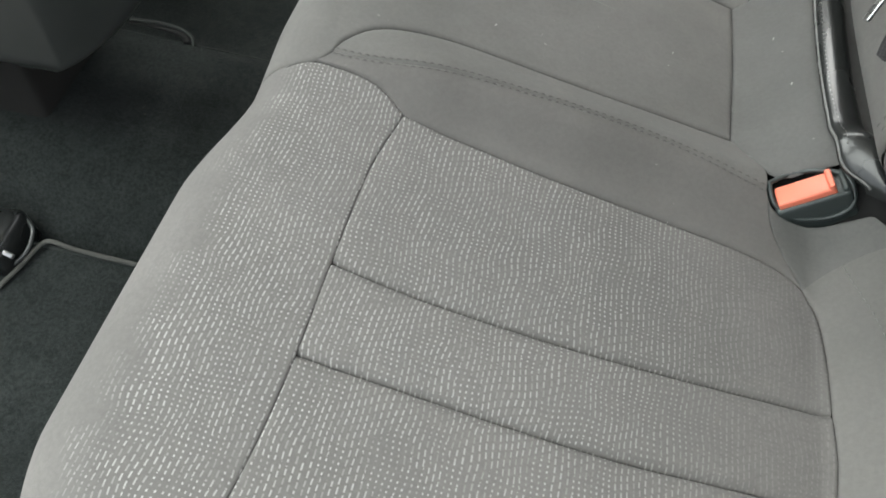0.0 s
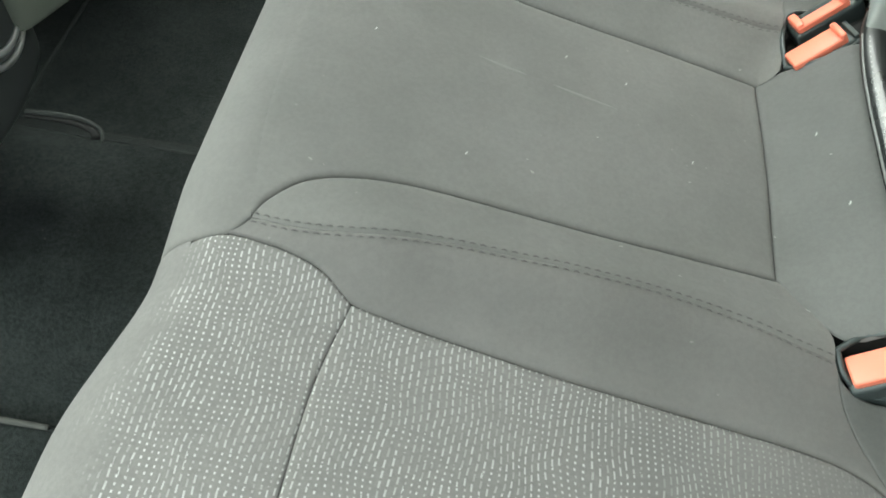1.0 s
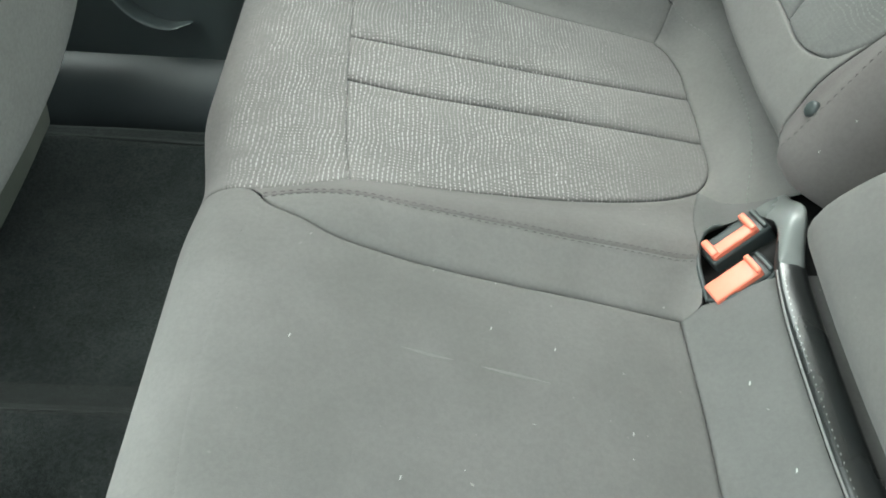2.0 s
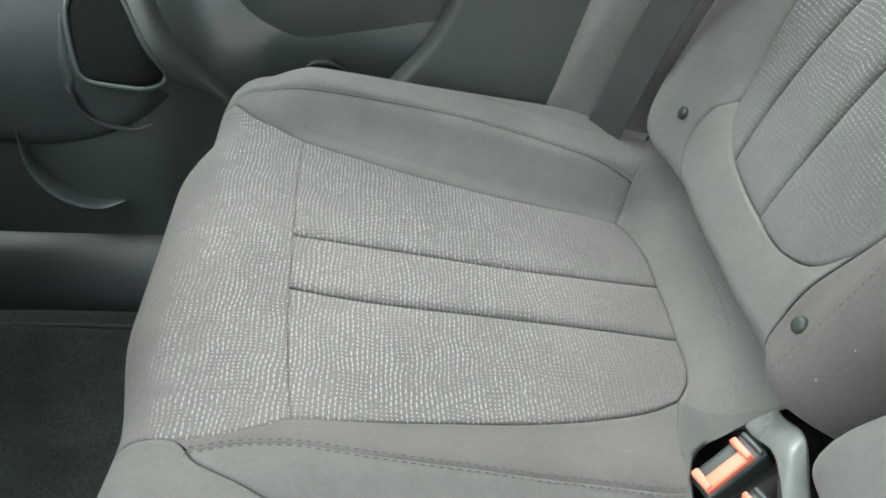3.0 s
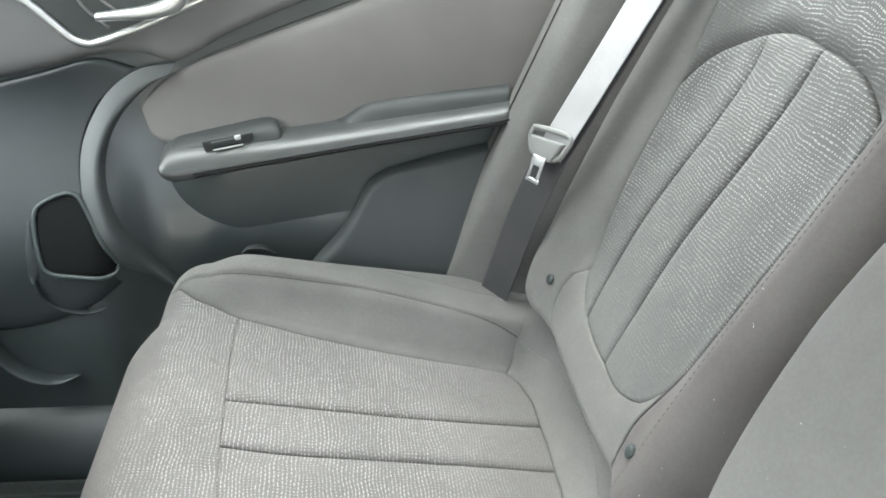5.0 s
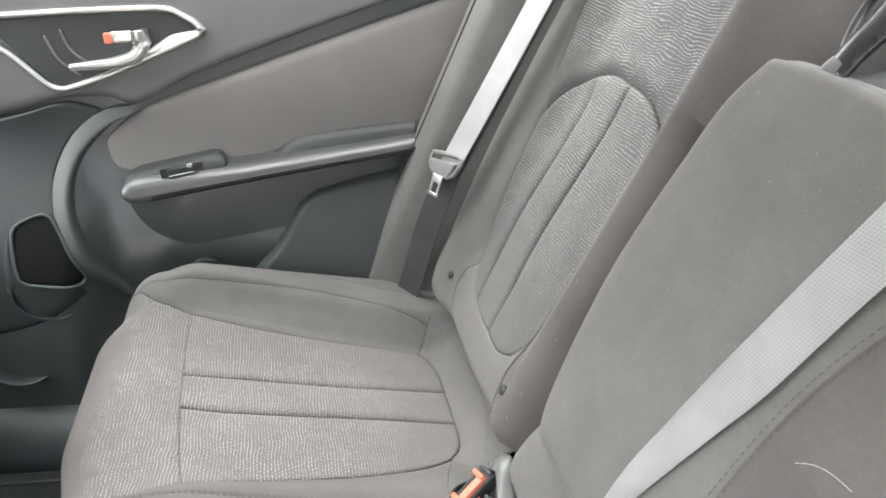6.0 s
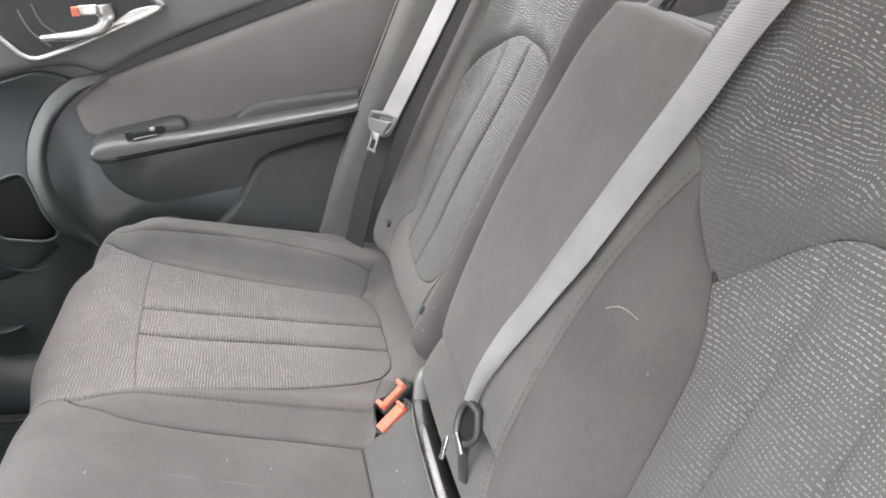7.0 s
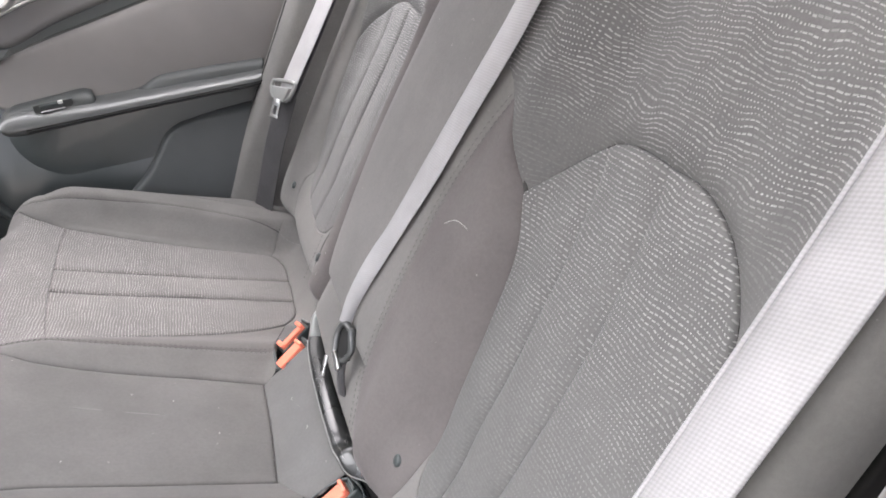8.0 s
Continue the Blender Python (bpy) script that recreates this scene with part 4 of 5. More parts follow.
MID_EDGE = [(0.092, 0.026), (0.115, 0.057), (0.131, 0.113), (0.142, 0.18), (0.146, 0.235), (0.142, 0.334), (0.130, 0.40), (0.104, 0.447)]
panel("middle_pad", [(-0.140, 0.03), (-0.05, 0.027), (0.02, 0.026), (0.092, 0.026)], MID_EDGE, [(-0.090, 0.447), (-0.03, 0.450), (0.04, 0.452), (0.104, 0.447)], STITCH_NEAR[1:] + [(-0.120, 0.385), (-0.098, 0.42), (-0.090, 0.447)],
      back_mid, FABRIC, near_back, {"s": (0.03, 0.022), "e": (0.05, 0.024), "n": (0.008, 0.01), "w": (0.0012, 0.004)}, 0.004, 0.01)
panel("top_gusset", [(-0.088, 0.448), (-0.03, 0.451), (0.04, 0.453), (0.098, 0.448)], [(0.098, 0.448), (0.09, 0.47), (0.088, 0.50)], [(-0.088, 0.50), (0.088, 0.50)], [(-0.088, 0.448), (-0.088, 0.50)],
      lambda y, s, drop: back_mid(y, 0.446 + 0.012 * np.sin(np.clip((s - 0.446) / 0.02, 0, 1.57)), drop + 0.006 + 0.09 * smooth(0.44, 0.53, s)), FABRIC, near_back, {"s": (0.003, 0.006), "n": NONE, "e": (0.02, 0.02), "w": NONE}, 0.0)
panel("inner_bolster", [(-0.235, -0.055), (-0.20, -0.05), (-0.170, -0.03)], STITCH_NEAR, [(-0.174, 0.345), (-0.169, 0.351), (-0.164, 0.358)], IN_NEAR, back_mid, SHADED_BOLSTER, near_back, {"s": (0.03, 0.03), "e": (0.0012, 0.004), "n": NONE, "w": (0.0095, 0.011)}, 0.003)
# shade in the valley beside the bolster, drawn as a dark rod
tube("seam", [tuple(p) for p in on_surface(IN_NEAR[2:], back_mid, -0.0065, 80)], 0.0024, SEAM, near_back, "dark rod for the shade in the seam's valley", 8, count=80)
panel("lower_roll", [(-0.165, -0.06), (0.0, -0.065), (0.128, -0.06)], [(0.128, -0.06), (0.135, -0.02), (0.124, 0.035)], [(-0.140, 0.035), (0.0, 0.035), (0.124, 0.035)], [(-0.165, -0.06), (-0.163, -0.03), (-0.140, 0.035)],
      lambda y, s, drop: back_at(y, s, 0.017 - drop), FABRIC, near_back, {"s": (0.04, 0.04), "n": (0.03, 0.03), "e": (0.03, 0.03), "w": (0.01, 0.02)}, 0.0)
for off in (-0.0035, 0.0035):
    stitches("stitching", STITCH_NEAR, back_mid, near_back, THREAD, off)

# cloth under the joins of the wide backrest
panel("backing_cloth", [(-0.26, 0.16), (-0.02, 0.16)], [(-0.02, 0.16), (-0.02, 0.43)], [(-0.26, 0.43), (-0.02, 0.43)], [(-0.26, 0.16), (-0.26, 0.43)], lambda y, s, drop: back_mid(y, s, drop + 0.0065), FABRIC, near_back, {k: NONE for k in "snew"}, coarse=0.02)

# black blocks behind the padding close the gaps and paint shade into them
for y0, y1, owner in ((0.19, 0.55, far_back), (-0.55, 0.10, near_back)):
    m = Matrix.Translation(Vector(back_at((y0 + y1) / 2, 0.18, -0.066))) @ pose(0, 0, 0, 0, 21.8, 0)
    block("gap_filler", (0.02, y1 - y0, 0.36), m, GAP, owner, "black block that makes the gaps behind the padding read as shade", 0.004)


# ---- upright side bolsters between the backrests and the doors ----
def side_bolster(sign, label):
    ob = thing("side_bolster", label, "side bolster", "side bolsters", (0.05, sign * 0.64, 0.4))

    def lay(a, b, drop):
        front = np.array([-0.062, 0.655, 0.36])
        up = np.array([0.222, -0.012, 0.64])
        across = np.array([0.17, -0.078, -0.005])
        p = front + b[..., None] * up + a[..., None] * across
        n = np.array([-0.42, -0.88, 0.2])
        p = p - (drop - 0.010 * np.sin(np.pi * np.clip(a, 0, 1)))[..., None] * n
        return p * np.array([1, sign, 1]) + (np.array([-0.002, -0.020, 0.0]) if sign < 0 else 0.0)

    edge = [(0.0, -0.03), (0.02, 0.3), (0.0, 1.0)]
    panel("padding", [(0.0, -0.03), (1.0, -0.03)], [(1.0, -0.03), (1.0, 1.0)], [(0.0, 1.0), (1.0, 1.0)], edge, lay, FABRIC, ob, {"w": (0.05, 0.28), "s": NONE, "n": NONE, "e": NONE}, coarse=0.03)
    seam = [(0.06, -0.02), (0.075, 0.3), (0.06, 0.98)]
    tube("edge_seam", [tuple(p) for p in on_surface(seam, lay, -0.03, 40)], 0.0012, SEAM, ob, "dark edge seam", 6, count=50)
    return ob


side_bolster(1, "grey cloth side bolster filling the corner by the far door")
side_bolster(-1, "grey cloth side bolster filling the corner by the open door")


# ---- trim strap, buckles and belts ----
strap = thing("trim_strap", "glossy black vinyl strap with pale stitching behind the bench cushion", "strap", at=(0.08, 0, 0.37))
STRAP_FRONT = [(0.088, -0.171), (0.062, -0.142), (0.057, -0.07), (0.056, 0.0), (0.057, 0.06), (0.061, 0.104), (0.072, 0.148), (0.081, 0.196)]
STRAP_REAR = [(0.116, -0.184), (0.094, -0.150), (0.087, -0.07), (0.086, 0.0), (0.087, 0.06), (0.089, 0.115), (0.096, 0.16), (0.105, 0.196)]


def strap_surface(a, b, drop):
    bumps = 0.006 * smooth(0.13, 0.19, b) - 0.003 * np.exp(-((b - 0.118) / 0.014) ** 2) + 0.003 * np.exp(-((b + 0.138) / 0.012) ** 2) - 0.002 * np.exp(-((b + 0.118) / 0.011) ** 2)
    return seat(a, b, drop - 0.010 - bumps)


panel("vinyl_band", STRAP_FRONT[:1] + [(0.104, -0.180)] + STRAP_REAR[:1], STRAP_REAR, STRAP_FRONT[-1:] + [(0.097, 0.198)] + STRAP_REAR[-1:], STRAP_FRONT, strap_surface, GLOSS, strap,
      {"s": (0.006, 0.009), "n": (0.006, 0.009), "e": (0.009, 0.014), "w": (0.0035, 0.003)}, crown=0.004, coarse=0.005)
stitches("stitching", [(a + 0.0042, b) for a, b in STRAP_FRONT[1:6]], strap_surface, strap, GREYPLAST, length=0.0030, gap=0.0026, radius=0.00045, lift=0.0018)
# edge piping, pale because the edge's highlight is put into its colour
tube("piping", [tuple(p) for p in on_surface([(a + 0.0006, b) for a, b in STRAP_FRONT[:6]], strap_surface, -0.0012, 60)], 0.0011, GREYPLAST, strap, "edge piping with its highlight in the colour", 6, count=80)

panel("strap_end", [(0.063, 0.108), (0.075, 0.103), (0.086, 0.106)], [(0.086, 0.106), (0.093, 0.150), (0.102, 0.197)], [(0.081, 0.197), (0.091, 0.199), (0.102, 0.197)], [(0.063, 0.108), (0.072, 0.150), (0.081, 0.197)], lambda a, b, drop: strap_surface(a, b, drop - 0.0045), GREYVINYL, strap,
      {"s": (0.004, 0.010), "n": (0.006, 0.008), "e": (0.010, 0.010), "w": (0.006, 0.006)}, crown=0.003, coarse=0.004, label="pale satin end of the strap")

BUCKLE_A = Vector((0.745, 0.34, 0.574)).normalized()


def buckle(centre, axis, label, notched):
    """A belt buckle standing in its well: black housing, red button on top."""
    ob = thing("belt_buckle", label, "seat belt buckle", "belt buckles", centre)
    a = Vector(axis).normalized()
    b = (Vector((0, 1, 0)) - a * a.y).normalized()
    n = a.cross(b)
    m = Matrix.Translation(centre) @ Matrix((a, b, n)).transposed().to_4x4()
    block("housing", (0.056, 0.0255, 0.05), m @ pose(0.003, 0, -0.0265), PLASTIC, ob, "black plastic housing", 0.004)
    block("slot_lip", (0.004, 0.022, 0.005), m @ pose(0.0275, 0, -0.001), PLASTIC, ob, "black slot lip", 0.0015)
    if notched:
        button = block("button", (0.043, 0.011, 0.007), m @ pose(0, -0.0050, 0.0), RED, ob, "red release button", 0.0018)
        block("end_tab", (0.007, 0.019, 0.0085), m @ pose(-0.0185, 0, 0.0012), RED, button, "", 0.002)
        block("end_tab", (0.006, 0.020, 0.0095), m @ pose(0.0185, 0, 0.0016), RED, button, "", 0.002)
    else:
        button = block("button", (0.043, 0.020, 0.008), m, RED, ob, "red release button", 0.002)
        block("end_tab", (0.005, 0.020, 0.010), m @ pose(0.0190, 0, 0.0025), RED, button, "", 0.002)
    return ob


buckle((0.039, 0.111, 0.3650), BUCKLE_A, "red and black belt buckle in the far well of the bench", False)
buckle((0.045, 0.155, 0.3675), BUCKLE_A, "red and black belt buckle with open slot beside its twin", True)
buckle((0.050, -0.165, 0.3625), (0.78, 0.16, 0.6), "single red and black belt buckle in the near well", False)

# black surrounds of the wells, sewn to the cushion
for name, ring in (("well_rim", [(0.021, 0.103), (0.020, 0.140), (0.034, 0.176), (0.066, 0.203), (0.092, 0.203), (0.080, 0.14), (0.063, 0.105), (0.035, 0.098), (0.021, 0.103)]),
                   ("well_rim", [(0.025, -0.156), (0.031, -0.171), (0.048, -0.178), (0.074, -0.177), (0.084, -0.172), (0.075, -0.156), (0.056, -0.147), (0.040, -0.146), (0.025, -0.156)])):
    tube(name, [tuple(seat(np.array(a), np.array(b), np.array(0.002))) for a, b in ring], 0.0021, PLASTIC, cushion, "black rim round the buckle well", closed=True, count=70)


def belt(label, centre):
    return thing("seat_belt", label, "seat belt", "seat belts", centre)


def along_back(rows):
    return [tuple(back_at(y, s, d)) for y, s, d in rows]


mid_belt = belt("pale grey middle seat belt lying over the padded backrest", (0.2, -0.1, 0.7))
MID_ROWS = [(-0.176, 0.66, 0.03), (-0.155, 0.53, 0.038), (-0.136, 0.455, 0.040), (-0.126, 0.40, 0.039), (-0.109, 0.32, 0.039), (-0.096, 0.255, 0.039), (-0.083, 0.20, 0.039), (-0.075, 0.16, 0.040), (-0.069, 0.12, 0.043), (-0.066, 0.08, 0.044), (-0.068, 0.05, 0.042)]
flat = np.array([0, -0.965, 0.0]) - 0.26 * BACK_U
turns = [flat] * 7 + [flat - 0.1 * BACK_N, flat - 0.5 * BACK_N, flat * 0.6 - 0.9 * BACK_N, flat * 0.4 - BACK_N]
strip("webbing", along_back(MID_ROWS), turns, 0.046, 0.0014, BELT, mid_belt, "pale grey woven webbing", 110, lambda t: 1.0 - 0.68 * float(smooth(0.66, 1.0, t)))
clip = tuple(back_at(-0.076, 0.032, 0.038))
m = Matrix.Translation(clip) @ pose(0, 0, 0, -12, 24, 14)
loop = [(m @ Vector(p))[:] for p in ((-0.002, -0.013, 0.016), (0.002, -0.017, -0.006), (0.002, -0.006, -0.020), (0.0, 0.008, -0.016), (-0.002, 0.013, 0.008), (-0.002, 0.004, 0.019), (-0.002, -0.013, 0.016))]
holder = tube("belt_tongue", loop, 0.0042, VINYL, mid_belt, "black plastic belt tongue", closed=True, count=50, squash=0.8)
block("tongue_plate", (0.006, 0.026, 0.034), m @ pose(0.003, -0.002, -0.001), GAP, holder, "", 0.002)
block("blade", (0.004, 0.024, 0.007), m @ pose(-0.003, -0.002, -0.022, 38, 0, 0), STEEL, holder, "steel blade", 0.0015)
block("blade", (0.003, 0.006, 0.024), m @ pose(-0.004, 0.016, -0.034, -8, 0, 0), STEEL, holder, "steel blade", 0.0012)
strip("webbing_tail", [tuple(back_at(y, q, d)) for y, q, d in ((-0.086, 0.016, 0.034), (-0.087, 0.004, 0.031), (-0.089, -0.010, 0.026), (-0.092, -0.026, 0.018))], [(0.5, -0.8, 0.1)] * 4, 0.012, 0.0016, SHADED_BELT, mid_belt, "folded dark webbing end", 30)

near_belt = belt("pale grey seat belt hanging over the backrest by the open door", (0.2, -0.53, 0.7))
NEAR_ROWS = [(-0.520, 0.72, 0.02), (-0.528, 0.58, 0.025), (-0.531, 0.47, 0.027), (-0.531, 0.38, 0.027), (-0.529, 0.28, 0.027), (-0.527, 0.18, 0.027), (-0.526, 0.08, 0.027), (-0.526, -0.02, 0.025), (-0.53, -0.08, 0.01)]
strip("webbing", along_back(NEAR_ROWS), [np.array([0, -1.0, 0]) + 0.05 * BACK_N] * 9, 0.047, 0.0014, BELT, near_belt, "pale grey woven webbing", 90)

for side in (-1, 1):
    strip("selvedge", along_back([(y + side * 0.0222, q, d) for y, q, d in NEAR_ROWS]), [np.array([0, -1.0, 0]) + 0.05 * BACK_N] * 9, 0.0026, 0.0017, BELT, near_belt, "", 90)

far_belt = belt("grey seat belt hanging by the far door with its tongue", (0.1, 0.56, 0.6))
strip("webbing", [(0.082, 0.555, 0.607), (0.096, 0.554, 0.64), (0.139, 0.552, 0.74), (0.215, 0.548, 0.92), (0.317, 0.544, 1.16)], [(0.32, -0.93, -0.15)] * 5, 0.047, 0.0014, BELT, far_belt, "pale grey woven webbing")
strip("return_webbing", [(0.089, 0.556, 0.605), (0.110, 0.554, 0.655), (0.223, 0.5475, 0.93), (0.322, 0.544, 1.16)], [(0.32, -0.93, -0.15)] * 4, 0.047, 0.0014, SHADED_BELT, far_belt, "second layer of webbing, darkened for shade")
strip("lower_webbing", [(0.036, 0.586, 0.350), (0.050, 0.578, 0.43), (0.064, 0.570, 0.51), (0.088, 0.559, 0.608)], [(0.60, -0.78, -0.10)] * 4, 0.046, 0.0014, SHADED_BELT, far_belt, "lower webbing, darkened for shade")
long_side, up_side = Vector((0.54, -0.835, 0.085)).normalized(), Vector((0.33, 0.02, 0.94))
up_side = (up_side - long_side * up_side.dot(long_side)).normalized()
tip = Matrix.Translation((0.0868, 0.562, 0.616)) @ Matrix((long_side, up_side, long_side.cross(up_side))).transposed().to_4x4()


def taper_tongue(v):
    if v.co.y < 0:
        v.co.x *= 0.55


frame_loop = [(tip @ Vector(p))[:] for p in ((-0.028, 0.013, 0.008), (-0.029, 0.000, 0.009), (-0.017, -0.016, 0.010), (0.017, -0.016, 0.010), (0.029, 0.000, 0.009), (0.028, 0.013, 0.008), (0.0, 0.015, 0.009), (-0.028, 0.013, 0.008))]
tongue = tube("belt_tongue", frame_loop, 0.0038, GREYPLAST, far_belt, "grey plastic belt tongue", closed=True, count=60)
block("tongue_body", (0.052, 0.026, 0.011), tip @ pose(0, -0.009, 0.010), GREYPLAST, tongue, "", 0.003, taper_tongue)
for x, y, sx, sy in ((-0.0110, -0.034, 0.004, 0.032), (0.004, -0.034, 0.004, 0.032), (-0.0035, -0.048, 0.019, 0.005), (-0.0035, -0.024, 0.019, 0.012)):
    block("blade", (sx, sy, 0.0025), tip @ pose(x, y, 0.015, 0, 0, -6), STEEL, tongue, "steel blade with a latch hole", 0.0008)

# stem of the middle head restraint
stem = thing("headrest_stem", "black headrest stem with pale sleeve on the middle backrest", "headrest stem", at=(0.247, 0.036, 0.885))
tube("stem_bar", [tuple(back_at(0.034, 0.450, 0.014)), tuple(back_at(0.033, 0.475, 0.010)), tuple(back_at(0.030, 0.51, 0.002)), tuple(back_at(0.026, 0.58, -0.006)), tuple(back_at(0.026, 0.66, -0.010))], 0.006, GLOSS, stem, "", 14, 2.1, count=40, taper=lambda t: 1.0 + 0.35 * min(1.0, 3 * t))
tube("stem_bar", [tuple(back_at(0.038, 0.462, 0.010)), tuple(back_at(0.052, 0.485, 0.006)), tuple(back_at(0.062, 0.515, 0.0)), tuple(back_at(0.064, 0.57, -0.006))], 0.004, GLOSS, stem, "", 10, 1.3, count=30)
tube("stem_bridge", [tuple(back_at(0.026, 0.522, 0.004)), tuple(back_at(0.048, 0.525, 0.002)), tuple(back_at(0.066, 0.520, 0.0))], 0.0055, GREYPLAST, stem, "pale bridge between the bars", 10, 1.0, count=16)
tube("sleeve", [tuple(back_at(0.034, 0.444, 0.018)), tuple(back_at(0.034, 0.452, 0.016)), tuple(back_at(0.034, 0.460, 0.013))], 0.0066, GREYPLAST, stem, "pale plastic sleeve", 14, 1.8, count=14)


# ---- far door ----
far_door = tagged(new("door_1"), "black and grey trim of the closed far rear door", "car door", kind="structure")
far_door.location = (-0.2, 0.72, 0.4)
FLAT = {k: NONE for k in "snew"}
panel("door_skin", [(-1.05, 0.10), (0.25, 0.10)], [(0.25, 0.10), (0.25, 0.95)], [(-1.05, 0.95), (0.25, 0.95)], [(-1.05, 0.10), (-1.05, 0.95)], door, LOWER_DOOR, far_door, FLAT, coarse=0.02)
UP_EDGE = [(-1.05, 0.50), (-0.75, 0.572), (-0.568, 0.620), (-0.487, 0.644), (-0.424, 0.650), (-0.380, 0.640)]
BELT_TOP = [(-0.380, 0.640), (-0.31, 0.680), (-0.24, 0.714), (-0.111, 0.772), (0.018, 0.828), (0.17, 0.890)]
BELT_LOW = [(-0.380, 0.630), (-0.31, 0.662), (-0.24, 0.692), (-0.111, 0.748), (0.018, 0.803), (0.15, 0.856)]
panel("upper_trim", UP_EDGE + BELT_TOP[1:], [(0.17, 0.890), (0.19, 0.95)], [(-1.05, 0.96), (0.19, 0.96)], [(-1.05, 0.50), (-1.05, 0.96)], door_out(0.014), SOFT, far_door, {"s": (0.014, 0.016), "n": NONE, "e": NONE, "w": NONE}, coarse=0.014, label="dark grey upper trim")
panel("waist_strip", BELT_LOW, [(0.15, 0.856), (0.17, 0.890)], BELT_TOP, [(-0.380, 0.630), (-0.380, 0.640)], door_out(0.004), PLASTIC, far_door, {"s": SOFT_SEAM, "n": NONE, "e": NONE, "w": NONE}, coarse=0.014, label="black recessed strip")
panel("cloth_insert", [(-0.430, 0.572), (-0.415, 0.535), (-0.36, 0.53), (-0.25, 0.54), (-0.10, 0.56), (0.10, 0.62)], [(0.10, 0.62), (0.13, 0.73), (0.15, 0.853)], [(-0.428, 0.585), (-0.405, 0.610), (-0.380, 0.627), (-0.31, 0.659), (-0.24, 0.689), (-0.111, 0.745), (0.018, 0.800), (0.15, 0.853)], [(-0.430, 0.572), (-0.431, 0.578), (-0.428, 0.585)],
      door_out(0.010), CLOTH, far_door, {"s": (0.008, 0.01), "n": (0.008, 0.012), "e": NONE, "w": (0.004, 0.004)}, 0.006, 0.012, "grey cloth insert")
ARC_OUT = [(-0.380, 0.640), (-0.434, 0.627), (-0.482, 0.585), (-0.510, 0.518), (-0.500, 0.437), (-0.464, 0.372), (-0.408, 0.318)]
ARC_IN = [(-0.396, 0.620), (-0.425, 0.601), (-0.465, 0.556), (-0.481, 0.506), (-0.472, 0.447), (-0.438, 0.378), (-0.394, 0.320)]
panel("arched_rib", ARC_OUT, [(-0.408, 0.318), (-0.394, 0.320)], ARC_IN, [(-0.380, 0.640), (-0.396, 0.620)], door_out(0.024), RIB, far_door, {"s": (0.014, 0.032), "n": (0.030, 0.007), "e": NONE, "w": NONE}, 0.0, 0.008, "grey arched rib")
FRONT_LOW = [(-1.05, 0.30), (-0.80, 0.29), (-0.66, 0.275), (-0.58, 0.285), (-0.52, 0.31), (-0.47, 0.345)]
panel("front_trim", FRONT_LOW, [(-0.47, 0.345), (-0.502, 0.437), (-0.512, 0.518), (-0.486, 0.585), (-0.434, 0.630)], [(-1.05, 0.495), (-0.75, 0.568), (-0.568, 0.616), (-0.487, 0.640), (-0.434, 0.644)][:4] + [(-0.434, 0.630)], [(-1.05, 0.30), (-1.05, 0.495)],
      door_out(0.008), TRIM, far_door, {"s": (0.010, 0.02), "n": (0.006, 0.008), "e": NONE, "w": NONE}, 0.0, 0.012, "black front trim round the speaker")
# armrest
ARM_LOW = [(-0.408, 0.508), (-0.392, 0.497), (-0.36, 0.500), (-0.247, 0.526), (-0.110, 0.560), (0.055, 0.600)]
ARM_TOP = [(-0.408, 0.514), (-0.396, 0.536), (-0.333, 0.548), (-0.25, 0.560), (-0.156, 0.580), (-0.06, 0.602), (0.058, 0.628)]
ARM_RISE = [(-0.20, 0.568), (-0.165, 0.580), (-0.138, 0.600), (-0.110, 0.610), (-0.014, 0.630), (0.058, 0.642)]
panel("armrest", ARM_LOW, [(0.055, 0.600), (0.060, 0.614), (0.058, 0.628)], ARM_TOP, [(-0.408, 0.508), (-0.411, 0.511), (-0.408, 0.514)], door_out(0.060), VINYL, far_door, {"s": (0.012, 0.018), "n": (0.045, 0.017), "e": (0.02, 0.02), "w": (0.035, 0.02)}, 0.002, 0.004, "padded black vinyl armrest")
LOW_X, LOW_Z = zip(*ARM_LOW[1:])


def skirt(x, z, drop):
    """The underside of the armrest, sloping back into the door."""
    return door(x, z, drop + 0.003 - 0.026 * smooth(-0.135, 0.035, z - np.interp(x, LOW_X, LOW_Z)) / 0.93)


panel("armrest_skirt", [(-0.404, 0.375), (-0.36, 0.365), (-0.247, 0.388), (-0.110, 0.420), (0.055, 0.460)], [(0.055, 0.460), (0.055, 0.600)], ARM_LOW, [(-0.404, 0.375), (-0.420, 0.450), (-0.408, 0.508)], skirt, LOWER_DOOR, far_door, {"s": NONE, "n": NONE, "e": NONE, "w": (0.024, 0.12)}, 0.0, 0.008, "dark underside of the armrest")
panel("armrest_rise", [(-0.20, 0.556), (-0.101, 0.575), (-0.02, 0.597), (0.058, 0.614)], [(0.058, 0.614), (0.060, 0.628), (0.058, 0.642)], ARM_RISE, [(-0.20, 0.556), (-0.20, 0.568)], door_out(0.034), SATIN, far_door, {"s": NONE, "n": (0.026, 0.018), "e": (0.01, 0.01), "w": (0.01, 0.01)}, 0.0, 0.008, "dark padded rise behind the armrest")
for rise, inset in ((0.005, 0.0030), (0.010, 0.0008)):
    row = [(x, z + rise) for x, z in ARM_LOW[2:]]
    tube("seam", [tuple(p) for p in on_surface(row, door_out(0.060), -inset, 40)], 0.0011, GAP, far_door, "", 6, count=50)
